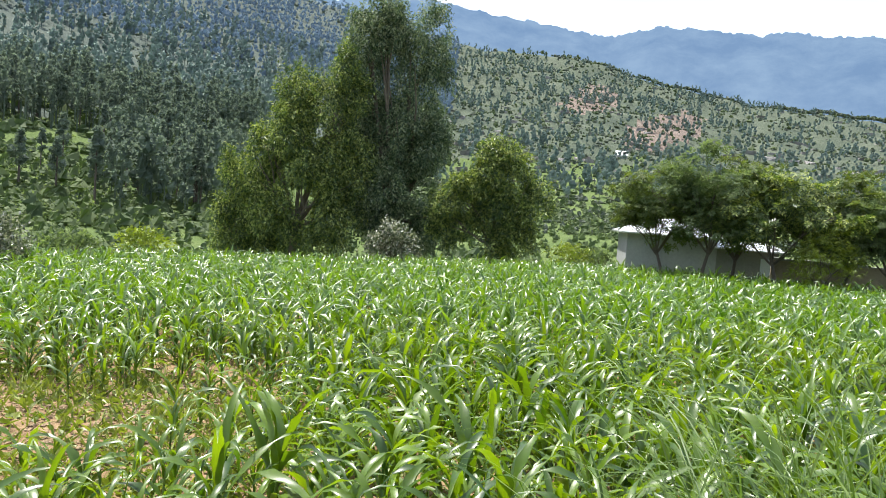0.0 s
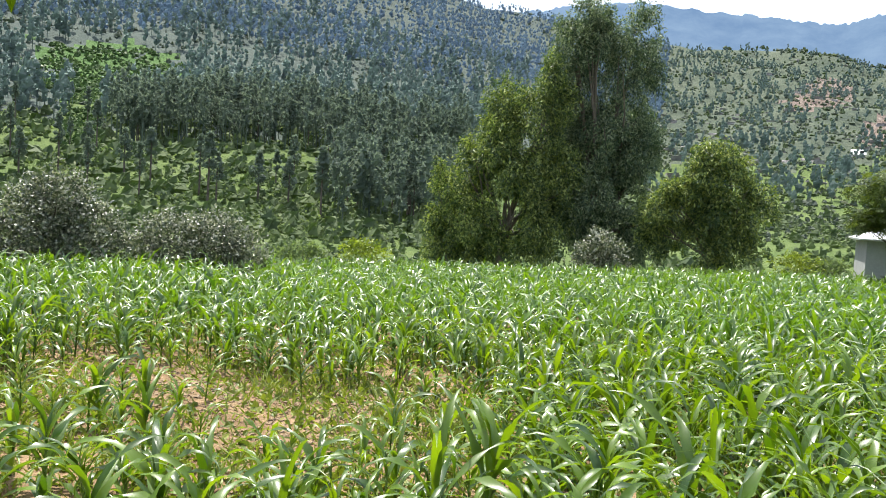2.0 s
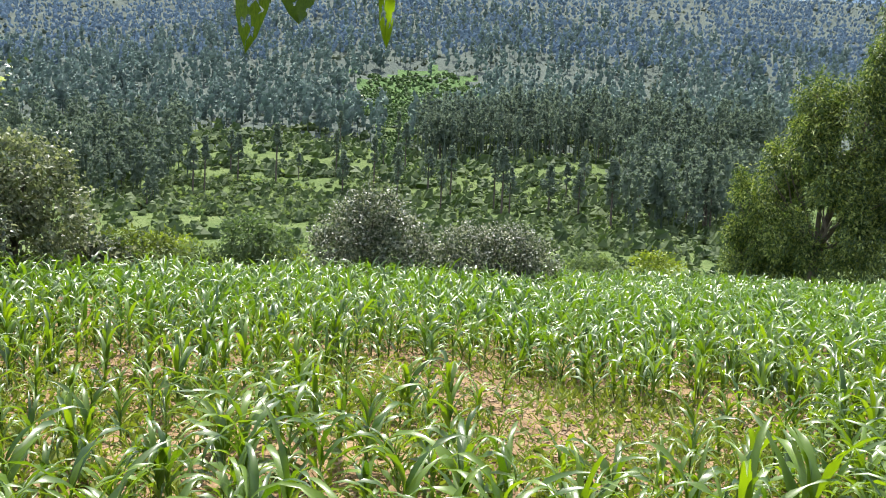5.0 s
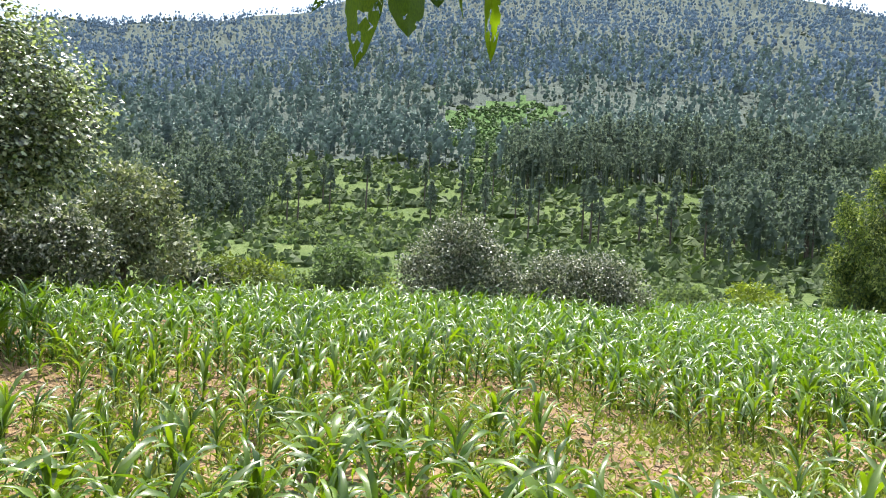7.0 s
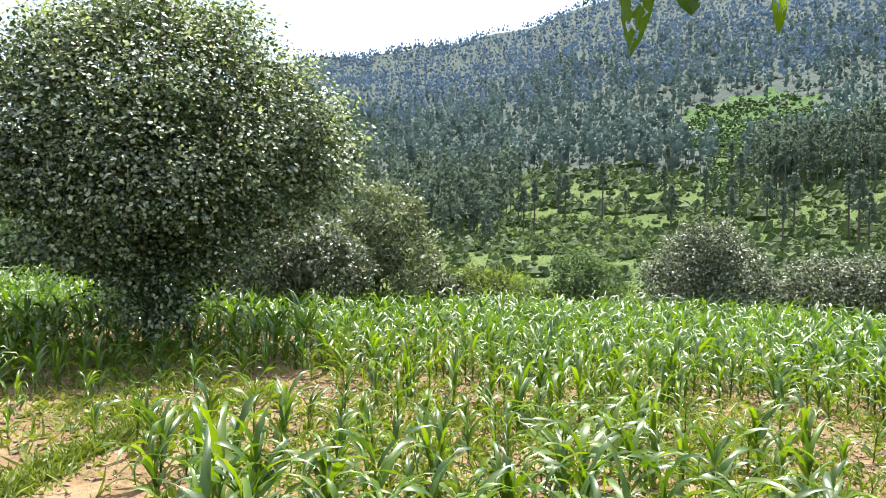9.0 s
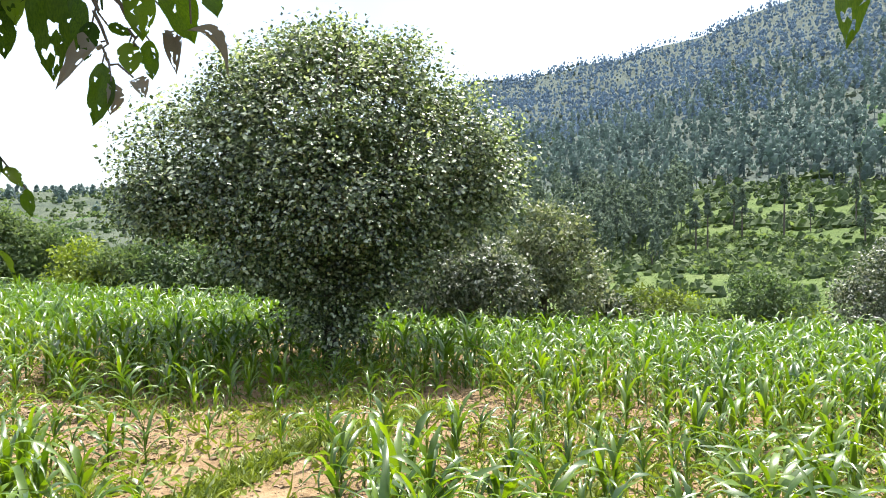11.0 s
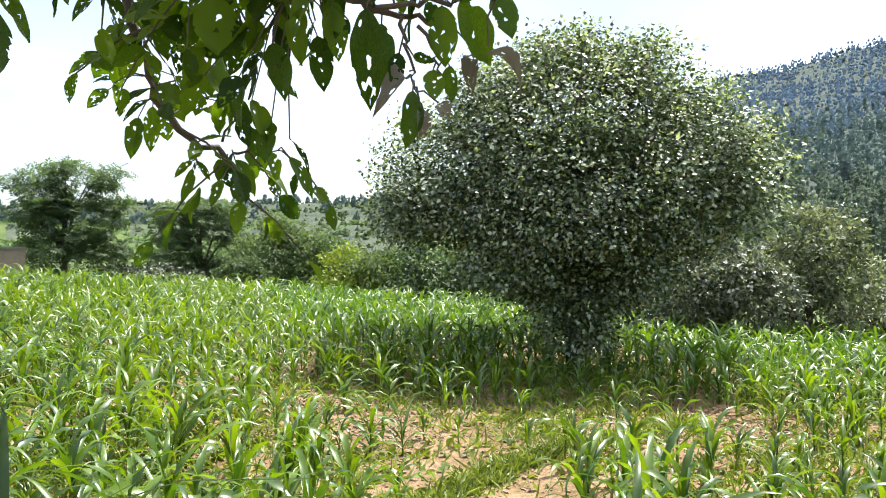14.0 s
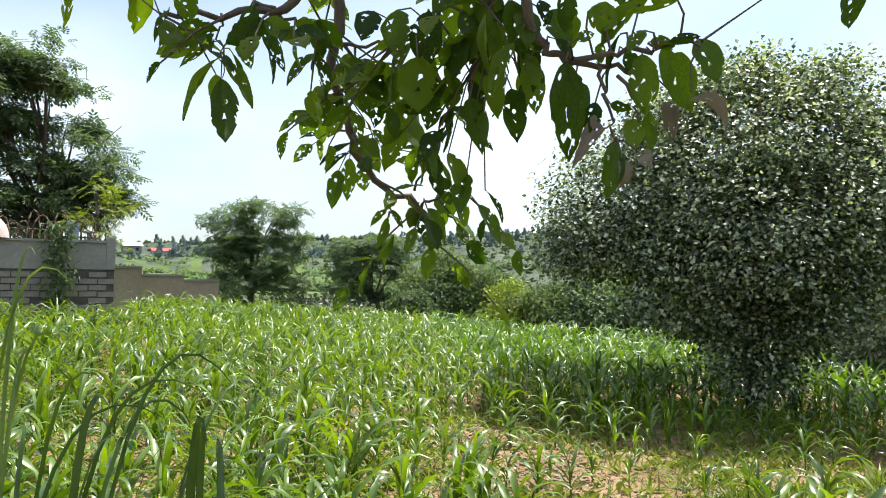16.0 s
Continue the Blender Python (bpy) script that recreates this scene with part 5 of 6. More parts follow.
def weeds():
    """Low weeds and grass between the plants, and clods on the bare soil."""
    rng = np.random.RandomState(41)
    n = 85000
    az = -36 + 176 * rng.rand(n)
    r = 3.4 + 13 * rng.rand(n) ** .8
    bare = bareness(az, r)
    a = np.radians(az)
    x, y = -r * np.sin(a), r * np.cos(a)
    pat = np.sin(x * 1.3 + 2 * np.sin(y * .7)) + np.sin(y * 1.7 + x * .6)
    # a grassy strip crosses the bare soil
    strip = np.exp(-((r - 8.5 + .17 * (az - 84)) / .30) ** 2) * (az > 73) * (az < 100)
    ok = rng.rand(n) < np.clip(.42 + .26 * pat + .48 * np.exp(-((r - 9.4) / 2.6) ** 4) - .95 * bare * (az > 66) - .20 * bare + 1.2 * strip, 0.10, 1)
    extra = 7000
    az2 = 74 + 24 * rng.rand(extra)
    r2 = 7.0 + (92.2 - az2) * .215 + .17 * rng.normal(size=extra)
    a2 = np.radians(az2)
    x, y = np.concatenate([x[ok], -r2 * np.sin(a2)]), np.concatenate([y[ok], r2 * np.cos(a2)])
    n = len(x)
    order = rng.permutation(n)
    x, y, low = x[order], y[order], order >= ok.sum()
    P = np.stack([x, y, height(x, y)], -1)
    D = np.stack([rng.normal(size=n), rng.normal(size=n), .9 + .5 * rng.rand(n)], -1)
    N = np.stack([rng.normal(size=n), rng.normal(size=n), np.ones(n)], -1)
    s = np.where(low, .04 + .07 * rng.rand(n), .06 + .13 * rng.rand(n))
    k = n // 2
    a1 = cards(P[:k], D[:k], N[:k], s[:k] * 1.5, .014 + s[:k] * .08, T_BLADE)
    b1 = cards(P[k:], D[k:] * np.array([1, 1, .45]), N[k:], s[k:] * .8, s[k:] * .5, T_LEAF)
    V, F = joined([a1, b1])
    tagged(new("field_weeds", mesh_from("field_weeds", V, [F], M_WEED)), "low green weeds and grass between the corn", "weeds", kind="stuff")
    m = 11000
    k = rng.randint(len(BARE), size=m)
    B = np.array(BARE)
    az = B[k, 0] + B[k, 2] * rng.normal(size=m) * .8
    r = B[k, 1] + B[k, 3] * rng.normal(size=m) * .8
    a = np.radians(az)
    x, y = -r * np.sin(a), r * np.cos(a)
    s = .006 + .024 * rng.rand(m) ** 3
    C = np.stack([x, y, height(x, y) + s * .3], -1)
    base = np.array([(i, j, q) for i in (-1, 1) for j in (-1, 1) for q in (-.7, .7)]) * .8
    V = C[:, None] + (base[None] + rng.normal(size=(m, 8, 3)) * .30) * s[:, None, None] * np.array([1.2, 1.2, .75])
    f = np.array([(0, 1, 3, 2), (4, 6, 7, 5), (0, 4, 5, 1), (2, 3, 7, 6), (0, 2, 6, 4), (1, 5, 7, 3)])
    F = (f[None] + (np.arange(m) * 8)[:, None, None]).reshape(-1, 4)
    tagged(new("soil_clods", mesh_from("soil_clods", V.reshape(-1, 3), [F], M_CLOD)), "crumbled brown soil clods on bare ground", "soil", kind="stuff")


weeds()


# ---- tall grass on the bank ----
def grass_clump(az, r, n, length, width, mat, label, seed, spread=.35, name="grass_clump", arch=1.0, lift=84):
    rng = np.random.RandomState(seed)
    t = thing(name, at(az, r), label, "grass")
    pieces = []
    for _ in range(n):
        L = length * (.55 + .6 * rng.rand())
        V, F = corn_leaf(L, width * (.7 + .6 * rng.rand()), radians(lift + (90 - lift) * .6 * rng.normal() + 3 * rng.normal()), radians(75 * arch * (.4 + .9 * rng.rand())), .4 * rng.normal(), 9, 3, .22)
        a = rng.rand() * 6.283
        c, s = math.cos(a), math.sin(a)
        q = rng.normal(size=2) * spread
        pieces.append((np.stack([V[:, 0] * c - V[:, 1] * s + q[0], V[:, 0] * s + V[:, 1] * c + q[1], V[:, 2] - .03], -1), F))
    if n <= 24:
        for p in pieces:
            part("blade", p, mat, t, "", True)
    else:
        for k in range(0, n, 40):
            part("tuft", joined(pieces[k:k + 40]), mat, t, "", True)
    return t


grass_clump(-32.0, 3.6, 320, 2.0, .013, M_GRASS, "tall fine pale green grass on the bank", 1, .42)
grass_clump(-36.0, 3.4, 320, 2.2, .013, M_GRASS, "tall fine pale green grass on the bank", 2, .45)
grass_clump(-29.0, 3.9, 240, 1.50, .013, M_GRASS, "tall fine pale green grass on the bank", 3, .40)
grass_clump(-26.0, 4.2, 220, .95, .016, M_GRASS, "fine pale green grass on the bank", 7, .40)
grass_clump(137.0, 1.9, 20, 1.9, .022, M_GRASS, "tall pale reed-like grass clump", 6, .2, "reed_clump", 1.2, 72)
grass_clump(123.0, 2.1, 70, 1.5, .012, M_GRASS, "fine green grass clump with arching blades", 10, .25, "reed_clump", 1.5, 66)


def bank_grass():
    """Short grass and weeds on the bank round the path."""
    rng = np.random.RandomState(52)
    n = 16000
    az, r = 360 * rng.rand(n), .35 + 5.5 * rng.rand(n) ** .7
    a = np.radians(az)
    x, y = -r * np.sin(a), r * np.cos(a)
    ok = (np.sin(x * 2.3 + 1.5 * np.sin(y * 1.9)) + np.sin(y * 2.7 + x) > -.7 + .5 * rng.normal(size=n)) & ((r < 3.9) | ((az > 145) & (az < 315)))
    x, y = x[ok], y[ok]
    n = len(x)
    P = np.stack([x, y, height(x, y) - .01], -1)
    D = np.stack([rng.normal(size=n), rng.normal(size=n), 1.1 + .5 * rng.rand(n)], -1)
    N = np.stack([rng.normal(size=n), rng.normal(size=n), np.ones(n)], -1)
    s = .08 + .16 * rng.rand(n)
    V, F = cards(P, D, N, s * 1.4, .010 + s * .06, T_BLADE)
    tagged(new("bank_grass", mesh_from("bank_grass", V, [F], M_GRASS)), "short green grass on the bank beside the field", "grass", kind="stuff")


bank_grass()


# ---- the walnut overhead ----
def from_eye(az, el, d, facing=104.0):
    """A place by bearing, elevation and distance from the phone while it faces that way."""
    a, e, f = radians(az), radians(el), radians(facing)
    return Vector((-d * math.cos(e) * math.sin(a) - ARM * math.sin(f), d * math.cos(e) * math.cos(a) + ARM * math.cos(f), EYE + d * math.sin(e)))


def reed_blade(base_az, mid_az, mid_el, tip_az, tip_el, mm, d, rng):
    """One long folded blade, rising from the ground and bending over by its own weight."""
    mid, tip = from_eye(mid_az, mid_el, d), from_eye(tip_az, tip_el, d + .12 * rng.normal())
    b = from_eye(base_az, -20, d * 1.04)
    foot = Vector((b.x, b.y, float(height(b.x, b.y)) - .02))
    n, u0 = 14, .68
    ctrl = (mid - foot * (1 - u0) ** 2 - tip * u0 ** 2) / (2 * u0 * (1 - u0))
    V, F = [], []
    out = Vector((foot.x, foot.y, 0)).normalized()
    roll = .5 * rng.normal()
    for k in range(n + 1):
        u = k / n
        p = foot * (1 - u) ** 2 + ctrl * (2 * u * (1 - u)) + tip * u * u
        g = ((ctrl - foot) * (1 - u) + (tip - ctrl) * u).normalized()
        side = g.cross(out).normalized() * math.cos(roll + .7 * u) + out * math.sin(roll + .7 * u)
        up = side.cross(g).normalized()
        w = .00055 * mm * min(1.0, .35 + 1.6 * u) * min(1.0, (1.02 - u) * 3.0) ** .8
        V += [p - side * w * .5 + up * w * .16, p, p + side * w * .5 + up * w * .16]
        if k:
            F += [(3 * k - 3, 3 * k - 2, 3 * k + 1, 3 * k), (3 * k - 2, 3 * k - 1, 3 * k + 2, 3 * k + 1)]
    return np.array([tuple(v) for v in V]), np.array(F)


# base bearing, bend bearing and elevation, tip bearing and elevation, width in mm
REEDS_DARK = [(131.4, 130.0, -10.7, 128.2, -8.2, 24), (131.1, 128.4, -9.9, 122.4, -7.3, 13), (131.3, 127.0, -9.5, 122.3, -10.4, 13), (131.6, 125.4, -6.5, 119.7, -7.5, 13), (131.2, 121.0, -8.0, 117.2, -9.6, 12),
              (133.6, 131.7, -8.9, 128.1, -7.0, 11), (133.2, 131.0, -10.9, 124.6, -9.2, 12), (132.6, 129.6, -12.5, 126.4, -11.3, 13), (134.4, 133.6, -11.4, 132.8, -9.7, 20)]
REEDS_BROAD = [(123.6, 122.7, -12.3, 121.9, -10.5, 26), (122.5, 122.2, -12.7, 121.8, -11.3, 21), (120.6, 120.8, -13.6, 121.1, -12.1, 21), (129.9, 126.0, -12.9, 121.8, -12.8, 9), (126.9, 123.1, -12.4, 120.4, -12.4, 9)]
REEDS_PALE = [(134.8, 134.2, -1.2, 132.9, 2.0, 15), (135.1, 134.2, -1.8, 130.7, 0.1, 15), (135.3, 133.5, -5.3, 130.9, -4.7, 11), (135.7, 133.8, -5.3, 132.4, -7.4, 11)]
for k, (blades, mt, lb, d) in enumerate([(REEDS_DARK, M_REED, "dark reed clump with long blades arching over", 1.35), (REEDS_BROAD, M_REED, "short dark reed clump with broad upright blades", 1.25), (REEDS_PALE, M_GRASS, "pale tall reed clump with bent blades", 1.5)]):
    g_reed = np.random.RandomState(90 + k)
    foot = from_eye(blades[0][0], -20, d)
    foot.z = float(height(foot.x, foot.y))
    clump = thing("reed_clump", pose(*foot), lb, "grass", "reeds at the field corner")
    for blade in blades:
        V, F = reed_blade(*blade, d, g_reed)
        part("blade", (V - np.array(foot), F), mt, clump, "", True)


def leaflet_mesh(rng, holes, mat, curl=0.0):
    """A pointed oval leaflet along +x, 1 long and 1 wide, cupped along its midrib, with round holes and eaten edges."""
    n, k = 22, 13
    t, q = np.meshgrid(np.linspace(0, 1, n), np.linspace(-1, 1, k), indexing="ij")
    T, Q = t.ravel(), q.ravel()
    eaten = np.zeros(n * k, bool)
    for _ in range(holes):
        c, v = .12 + .78 * rng.rand(), (-1.05 if rng.rand() < .5 else 1.05) if rng.rand() < .35 else rng.uniform(-.85, .85)
        r = .014 + .040 * rng.rand() ** 2 + (.02 if abs(v) > 1 else 0)
        dt, dq = T - c, (Q - v) * .27
        d = np.hypot(dt, dq) + 1e-6
        eaten |= d <= max(.8 * r, d.min())
        pull = (d < r + .05) & (d > max(.8 * r, d.min()))
        T, Q = np.where(pull, c + dt / d * r, T), np.clip(np.where(pull, v + dq / d * r / .27, Q), -1.1, 1.1)
    w = .5 * np.sin(math.pi * np.clip(T, 0, 1) ** .85) ** .72 * (1 - .55 * np.clip(T - .86, 0, 1) / .14) + .006
    side = Q * w * (1 + .04 * np.sin(17 * T + 4 * Q))
    z = -.16 * T ** 2 + .16 * np.abs(Q) * w - curl * (T - .4) ** 2 + .014 * np.sin(11 * T + 3 * Q) - .05 * np.maximum(0, .05 - np.abs(Q)) + curl * .5 * side ** 2
    F = np.array([(i * k + j, i * k + j + 1, (i + 1) * k + j + 1, (i + 1) * k + j) for i in range(n - 1) for j in range(k - 1)])
    F = F[~eaten[F].any(1)]
    return mesh_from("leaflet", np.stack([T, side, z], -1), [F], mat, True)


def bent(P, rng):
    """A crooked smooth line through the points."""
    out = []
    for i in range(len(P) - 1):
        a, b, c, d = P[max(i - 1, 0)], P[i], P[i + 1], P[min(i + 2, len(P) - 1)]
        for k in range(4):
            t = k / 4
            v = .5 * ((2 * b) + (c - a) * t + (2 * a - 5 * b + 4 * c - d) * t * t + (3 * b - a - 3 * c + d) * t ** 3)
            out.append(v + Vector(rng.normal(size=3)) * .0035)
    return out + [P[-1]]


def walnut():
    rng = np.random.RandomState(17)
    root = at(196, 2.6)
    tree_ob = thing("walnut_tree", root, "walnut tree with drooping leafy branches and insect-eaten leaves", "tree")
    inv = root.inverted()
    loc = lambda v: tuple(inv @ v)
    fork = Vector(root.translation) + Vector((0, 0, 3.0))
    part("trunk", tube([(0, 0, -.3), (.05, .03, 1.2), loc(fork)], [.17, .14, .10], 10), M_BARK, tree_ob, "", True)
    over = from_eye(140, 62, 1.5)
    part("limb", tube([loc(fork), loc(fork.lerp(over, .5) + Vector((0, 0, .3))), loc(over), loc(from_eye(112, 36, 1.35))], [.09, .06, .04, .022], 8), M_BARK, tree_ob, "", True)
    meshes = [leaflet_mesh(rng, 4 + 3 * (k % 4), M_WALNUT) for k in range(9)]
    dry = [leaflet_mesh(rng, 14, M_DRYLEAF, 1.1) for k in range(3)]
    twigs = TWIGS + SPRAYS

    def leaflet(p, d, up, me, L, W, parent):
        d = d.normalized()
        s = up.cross(d).normalized()
        u = d.cross(s)
        ob = new("leaflet", me)
        ob.parent = parent
        m = Matrix((( d.x, s.x, u.x, p.x), (d.y, s.y, u.y, p.y), (d.z, s.z, u.z, p.z), (0, 0, 0, 1)))
        ob.matrix_local = inv @ m @ Matrix.Diagonal((L, W, L, 1))

    def compound(p, d, n, sc, withered=0):
        """A pinnate leaf: a stem with pairs of leaflets and one at its end."""
        L = .06 * n / 2 * sc
        q = [p + d * (L * t) + Vector((0, 0, -.35 * L * t * t)) for t in (0, .5, 1)]
        stem = part("leaf_stem", tube([loc(v) for v in q], [.0022, .0018, .0012], 4), M_TWIG, tree_ob)
        side = d.cross(Vector((0, 0, 1))).normalized()
        for k in range(n):
            t = 1.0 if k == n - 1 else .35 + .6 * (k // 2) / max(1, (n - 1) // 2)
            v = q[0].lerp(q[2], t)
            if k == n - 1:
                dd = d + Vector((0, 0, -.9))
            else:
                dd = d * .45 + side * (1 if k % 2 else -1) * .75 + Vector((0, 0, -.1 - .5 * rng.rand()))
            dd += Vector(rng.normal(size=3)) * .38
            up = Vector(rng.normal(size=3)) * .7 + Vector((0, 0, 1)) + d * .2
            me = dry[rng.randint(3)] if rng.rand() < withered else meshes[rng.randint(9)]
            L = .066 * sc * (.75 + .45 * rng.rand())
            leaflet(v, dd, up, me, L, L * (.46 + .12 * rng.rand()), stem)

    wood = []
    for pts, rad, leaves, withered in twigs:
        P = bent([from_eye(*q) for q in pts], rng)
        wood += P
        part("twig", tube([loc(v) for v in P], list(np.linspace(rad, rad * .35, len(P))), 6), M_TWIG, tree_ob, "", True)
        for k in range(leaves):
            t = (k + 1) / leaves * (len(P) - 1)
            i = min(int(t), len(P) - 2)
            v = P[i].lerp(P[i + 1], t - i)
            a = rng.rand() * 6.283
            d = Vector((math.cos(a), math.sin(a), -.25 - .5 * rng.rand())).normalized()
            compound(v, d, 5 if rng.rand() < .6 else 3, .66 + .3 * rng.rand(), withered)
    # unseen crown clumps added overhead, sunward, to keep the twigs and reeds in shade
    sunward = Vector((-math.sin(_a) * math.cos(_e), math.cos(_a) * math.cos(_e), math.sin(_e)))
    spots = [(98, 20, .95, 104), (94, 18, .9, 104), (91, 16, .9, 104), (87, 16, .88, 104), (92, 12, .88, 104), (50, 16, 1.05, 49), (46, 17, 1.05, 49), (41, 16, 1.05, 49), (120, -12, 1.8, 104), (127, -10, 1.9, 104)]
    P, O = crown_spots(rng, [(*loc(from_eye(b, e, d, f) + sunward * (1.3 + .25 * (k % 3) + 1.4 * (e < 0))), .36, .36, .3) for k, (b, e, d, f) in enumerate(spots)], 470, 6, .10)
    part("crown", leafy(rng, P, O, .13, .06, T_LEAF, .6, .3), M_WALNUT, tree_ob)
    heads = [(0, 0, 4.0, 1.2, 1.2, .9), (-.9, .9, 4.2, 1.1, 1.1, .8), (1.1, .3, 4.1, 1.1, 1.1, .8), (.2, -1.1, 3.9, 1.1, 1.1, .8), (0, .2, 5.0, 1.2, 1.2, .8)]
    for x, y, z, *_ in heads:
        part("limb", tube([loc(fork - Vector((0, 0, .1))), (x * .5, y * .5, 3.5), (x, y, z)], [.075, .05, .02], 7), M_BARK, tree_ob, "", True)
    # the last two blobs are unseen, added to shade the reeds and twigs
    P, O = crown_spots(rng, heads + [(*loc(Vector((-2.3, -1.0, 4.6))), .85, .85, .5), (*loc(Vector((-.5, 1.0, 4.7))), .9, .9, .5)], 520, 12, .2)
    part("crown", leafy(rng, P, O, .13, .065, T_LEAF, .6, .3), M_WALNUT, tree_ob)
    for leaves, dist, facing, kinds in ((LEAVES_SIDE, 1.12, 104.6, meshes), (LEAVES_HANGING, 1.28, 104.6, meshes), (LEAVES_HANGING_END, 1.28, 104.6, meshes), (LEAVES_INNER, 1.0, 104.6, meshes),
                                        (LEAVES_OUTER, .88, 104.6, meshes), (LEAVES_FILL, .96, 104.6, meshes), (LEAVES_OUTER_LOW, .88, 104.6, meshes), (LEAVES_DRY, .88, 104.6, dry), (LEAVES_LONE, 1.08, 49.4, meshes)):
        for az, el, hang, L, W in leaves:
            far = dist + .05 * rng.normal()
            p = from_eye(az, el, far, facing)
            a, h = radians(az), radians(hang)
            away, right = Vector((-math.sin(a), math.cos(a), 0)), Vector((math.cos(a), math.sin(a), 0))
            d = Vector((0, 0, -1)) * math.cos(h) + right * math.sin(h) + away * .35 * rng.normal()
            up = away * (-.8 if rng.rand() < .8 else .8) + Vector((0, 0, .75)) + Vector(rng.normal(size=3)) * .28
            near = min(wood, key=lambda v: (v - p).length + .25 * max(0.0, p.z - v.z))
            if (near - p).length > .16:
                near = p + (near - p).normalized() * .16
            bow = (near + p) / 2 + Vector((0, 0, .10 * (near - p).length)) - d.normalized() * .006
            stem = part("leaf_stem", tube([loc(near), loc(bow), loc(p)], [.0014, .0012, .0010], 4), M_TWIG, tree_ob)
            k = far / dist * .001
            leaflet(p, d, up, kinds[rng.randint(len(kinds))], L * k * 1.12, W * k * 1.02, stem)


# twigs: points (bearing, elevation, distance), thickness, number of leaves, share of withered leaflets
TWIGS = [
    ([(112.8, 30.0, 1.28), (112.8, 23.2, 1.28), (112.8, 19.4, 1.28), (113.0, 16.6, 1.28), (112.3, 13.4, 1.28), (111.4, 10.3, 1.28), (109.1, 7.6, 1.28), (106.5, 5.8, 1.28), (105.5, 3.6, 1.28)], .011, 7, 0),
    ([(112.7, 18.0, 1.22), (110.5, 17.9, 1.22), (107.0, 18.6, 1.22)], .004, 3, 0),
    ([(112.6, 18.0, 1.24), (110.9, 16.3, 1.24), (110.0, 14.7, 1.24)], .003, 3, 0),
    ([(106.5, 5.8, 1.28), (105.2, 7.0, 1.28), (102.6, 6.8, 1.28)], .003, 2, 0),
    ([(106.7, 7.7, 1.28), (105.2, 10.0, 1.28)], .0025, 0, 0),
    ([(109.0, 7.4, 1.28), (108.8, 5.3, 1.28)], .0018, 0, 0),
    ([(100.5, 27.1, 1.0), (98.7, 21.9, 0.9), (97.0, 17.9, 0.9), (95.3, 16.9, 0.9), (92.8, 16.1, 0.9), (90.6, 15.6, 0.9)], .007, 0, 0),
    ([(95.3, 16.9, 0.88), (91.2, 17.0, 0.88), (87.9, 17.5, 0.88), (85.5, 17.5, 0.88)], .004, 0, 0),
]
SPRAYS = [
    ([(93.0, 16.2, 0.88), (92.2, 12.9, 0.88), (91.8, 10.8, 0.88)], .0025, 0, 0),
    ([(91.2, 15.5, 0.88), (90.0, 13.2, 0.88), (90.2, 12.2, 0.88)], .0025, 0, 0),
    ([(112.8, 25.4, 1.12), (116.0, 20.8, 1.12), (119.3, 19.7, 1.12), (123.7, 19.1, 1.12), (125.6, 18.9, 1.12)], .008, 5, 0),
    ([(121.4, 19.2, 1.12), (121.4, 17.3, 1.12), (121.2, 15.0, 1.12)], .0018, 0, 0),
    ([(119.3, 20.1, 1.12), (116.0, 19.4, 1.12), (114.3, 18.6, 1.12)], .004, 2, 0),
    ([(100.5, 27.1, 1.0), (104.0, 22.7, 1.02), (105.7, 19.6, 1.02), (108.3, 18.4, 1.02)], .005, 12, 0),
    ([(100.5, 27.1, 1.0), (100.9, 21.2, 1.0), (101.3, 18.0, 1.0)], .005, 8, 0),
    ([(100.5, 27.1, 1.0), (80, 27, 1.05), (62, 25.5, 1.05), (50, 24, 1.0), (40, 23, 1.0)], .005, 0, 0),
]
# single leaflets by twig: bearing, elevation, hang (degrees from plumb), length, width (millimetres)
LEAVES_SIDE = [(121.5, 16.3, -35, 86, 27), (121.2, 15.0, 6, 89, 38), (121.1, 16.2, 36, 82, 25), (121.9, 17.4, -39, 68, 15), (120.7, 17.1, 33, 62, 13), (119.9, 17.6, 21, 42, 22), (118.0, 17.5, 19, 47, 21), (117.2, 18.0, 7, 44, 22), (117.7, 19.3, -2, 46, 22), (118.9, 20.2, -15, 59, 25), (127.0, 21.1, 3, 67, 38), (132.0, 21.0, 13, 66, 30), (115.6, 19.3, 63, 51, 29), (114.4, 22.0, 6, 36, 38), (124.9, 19.2, -26, 43, 13), (124.1, 20.7, 24, 42, 33)]
LEAVES_HANGING = [(114.9, 13.0, -63, 55, 25), (114.2, 11.3, -93, 32, 15), (114.5, 10.6, -49, 38, 23), (114.1, 11.0, 13, 32, 13), (113.2, 15.0, -41, 49, 29), (113.4, 14.4, -17, 48, 27), (114.0, 12.3, 8, 33, 21), (111.9, 17.3, -3, 59, 38), (112.5, 8.8, -11, 60, 27), (111.7, 9.7, -3, 64, 25), (111.9, 10.1, -48, 47, 12), (110.8, 8.9, 8, 33, 25), (108.9, 5.9, -45, 38, 14), (108.8, 5.3, -15, 52, 17), (108.6, 5.9, 38, 34, 12), (110.8, 11.0, 31, 54, 29)]
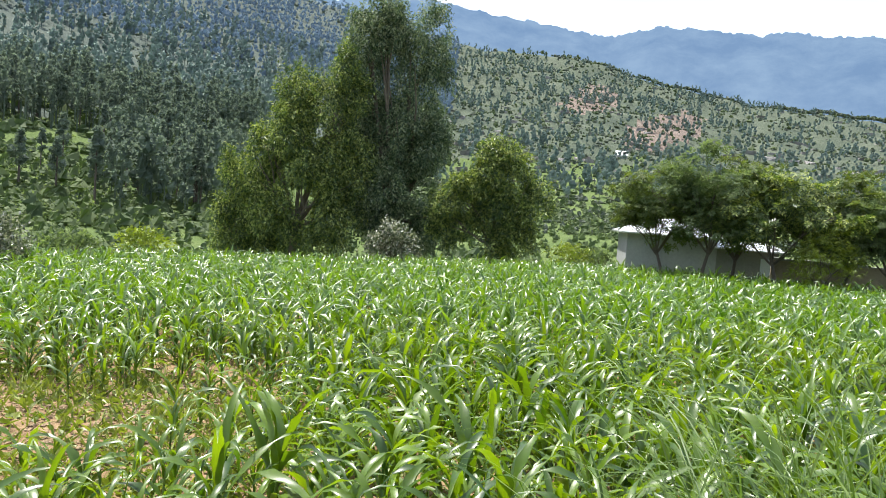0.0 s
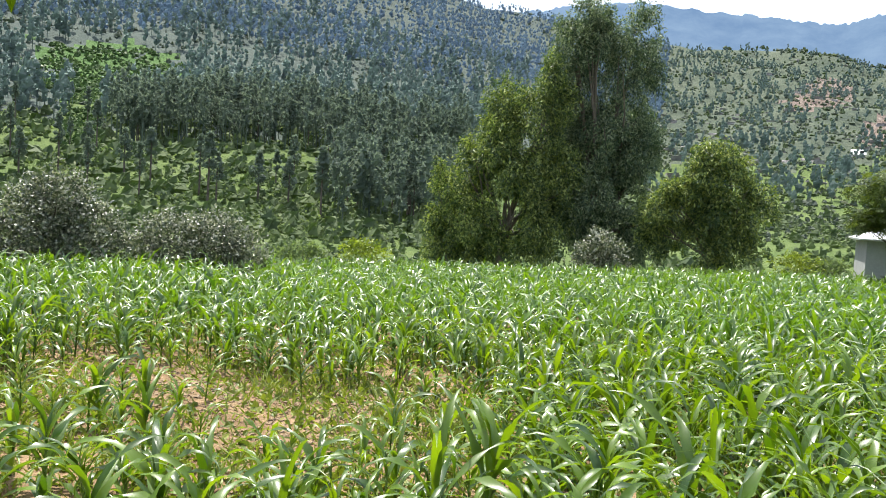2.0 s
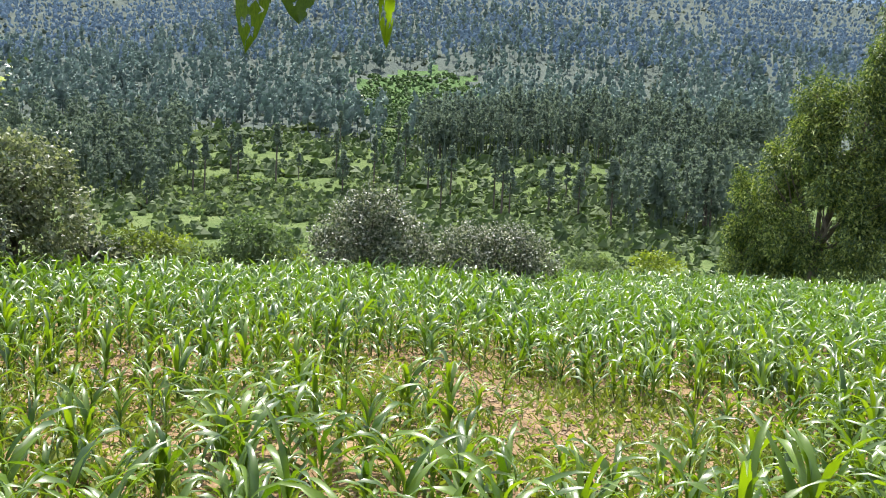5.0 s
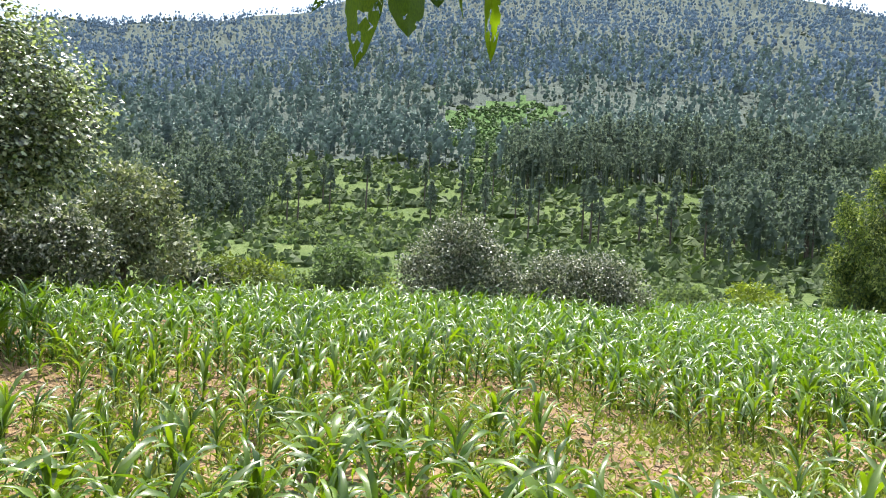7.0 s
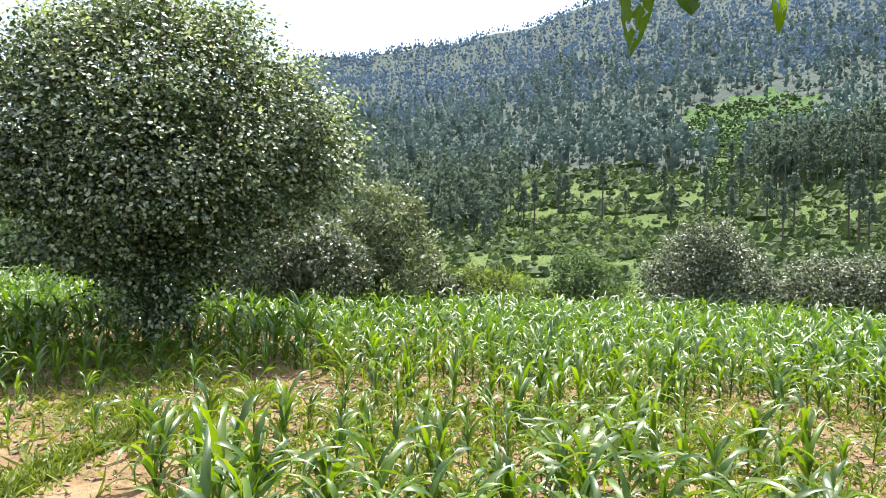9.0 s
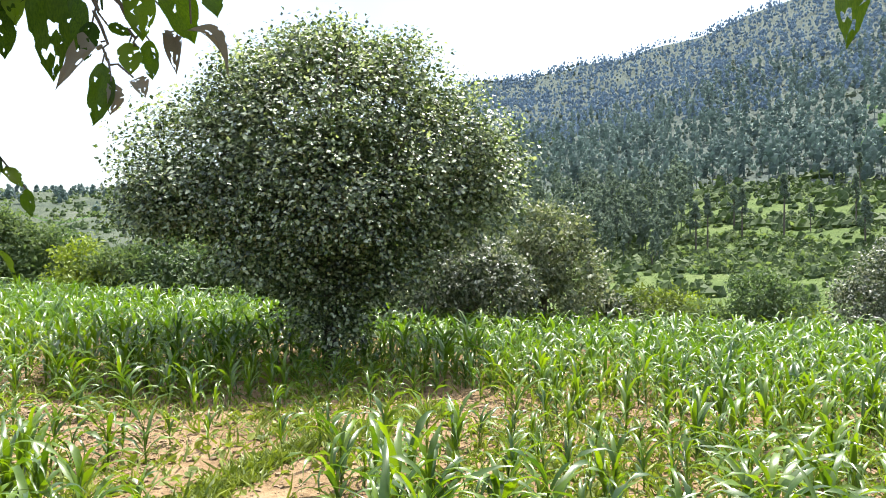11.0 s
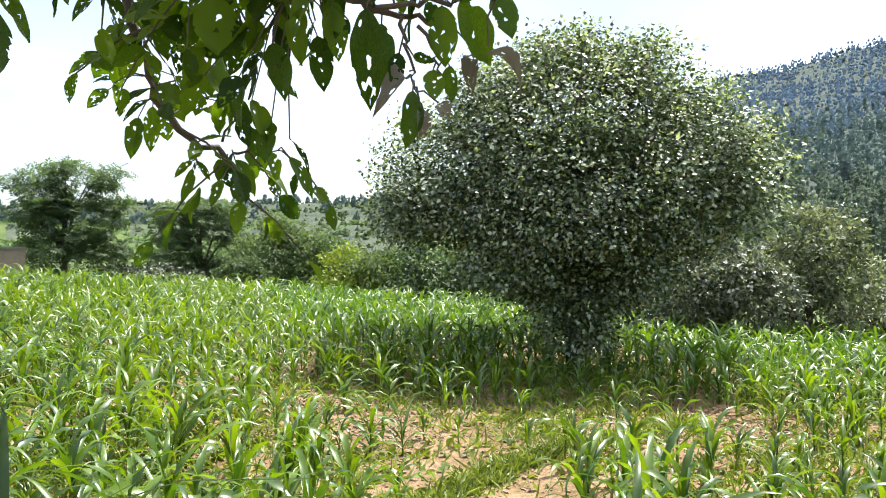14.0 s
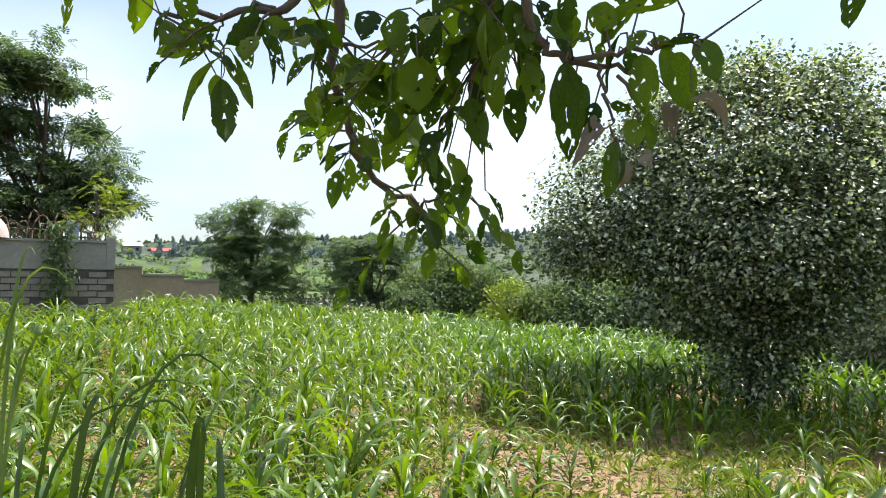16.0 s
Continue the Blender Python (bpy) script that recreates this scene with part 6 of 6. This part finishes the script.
LEAVES_HANGING_END = [(108.0, 10.4, 93, 57, 27), (108.2, 9.6, 84, 43, 23), (105.2, 10.0, 33, 73, 38), (105.4, 9.0, 18, 45, 23), (104.8, 7.3, 25, 44, 40), (103.5, 6.7, 22, 51, 34), (103.3, 5.1, 15, 38, 21), (101.9, 6.3, 34, 69, 29), (105.8, 6.0, 36, 65, 33), (106.5, 6.2, -23, 36, 27), (106.7, 4.5, -21, 46, 19), (105.8, 4.3, 16, 35, 27), (105.5, 3.0, -8, 48, 27), (106.7, 5.9, 14, 39, 25), (108.2, 11.0, -14, 39, 25), (110.0, 11.8, 43, 41, 25)]
LEAVES_INNER = [(108.3, 20.4, 4, 52, 41), (105.7, 20.4, -6, 63, 45), (104.0, 22.0, 0, 68, 45), (101.3, 20.4, -5, 73, 52), (99.6, 21.1, 18, 66, 37), (100.9, 18.8, -16, 77, 41), (106.6, 17.2, 0, 63, 52), (104.4, 15.2, -69, 71, 41), (110.9, 15.5, 18, 45, 30), (108.7, 13.5, 11, 37, 19), (104.4, 14.0, 7, 60, 28), (102.6, 14.2, 13, 79, 30), (99.6, 16.0, -20, 32, 31), (98.3, 14.5, -74, 54, 22), (110.0, 20.3, -20, 41, 33), (103.1, 18.8, -15, 54, 36)]
LEAVES_OUTER = [(95.3, 16.7, 2, 100, 38), (94.5, 15.8, 1, 66, 28), (93.1, 13.7, -9, 38, 20), (89.7, 16.9, 3, 60, 32), (88.3, 17.2, 31, 75, 39), (85.7, 17.6, 22, 49, 30), (89.1, 17.7, 76, 25, 16), (87.7, 17.6, 93, 29, 12), (92.8, 20.6, 21, 34, 39), (95.3, 21.7, 4, 42, 28), (93.6, 20.1, 59, 36, 30), (91.2, 18.4, -25, 56, 21), (89.5, 18.5, -37, 29, 18), (90.8, 17.2, 21, 26, 18), (87.1, 20.3, -77, 65, 26), (96.0, 18.3, 41, 29, 20)]
LEAVES_FILL = [(98.6, 20.6, 10, 60, 36), (97.4, 18.9, -14, 66, 34), (96.6, 20.2, 30, 52, 30), (99.2, 18.2, -30, 62, 32), (98.2, 16.8, 12, 58, 30), (100.4, 16.9, -6, 64, 34), (99.4, 14.9, 8, 60, 30), (97.0, 16.0, -38, 44, 24), (94.6, 20.4, -20, 54, 36), (92.0, 21.0, 60, 50, 34), (90.0, 20.4, -50, 56, 30), (104.2, 10.2, 24, 54, 28), (102.8, 8.6, -12, 50, 28), (101.4, 7.4, 40, 46, 26), (105.0, 11.8, -30, 48, 24), (103.0, 12.0, 60, 40, 24)]
LEAVES_OUTER_LOW = [(97.2, 21.0, 18, 29, 17), (94.5, 18.2, 108, 19, 13), (92.6, 17.9, -11, 23, 14), (91.8, 10.8, -3, 60, 28), (90.4, 12.4, 5, 33, 24), (89.2, 12.7, 0, 37, 20), (92.0, 13.5, 83, 25, 12), (76.0, 19.9, 8, 40, 41)]
LEAVES_DRY = [(92.2, 12.3, -41, 57, 21), (91.2, 9.6, 6, 32, 18), (90.0, 10.0, 42, 19, 20), (87.4, 13.8, -9, 40, 20), (86.2, 13.9, 56, 54, 16)]
LEAVES_LONE = [(50.2, 18.5, 3, 127, 46), (46.6, 19.0, 3, 90, 49), (40.3, 18.6, 3, 108, 22), (49.3, 17.7, 19, 47, 18), (52.8, 17.0, -20, 37, 16), (42.4, 17.5, 0, 35, 4), (44.3, 17.9, 4, 32, 25)]
walnut()
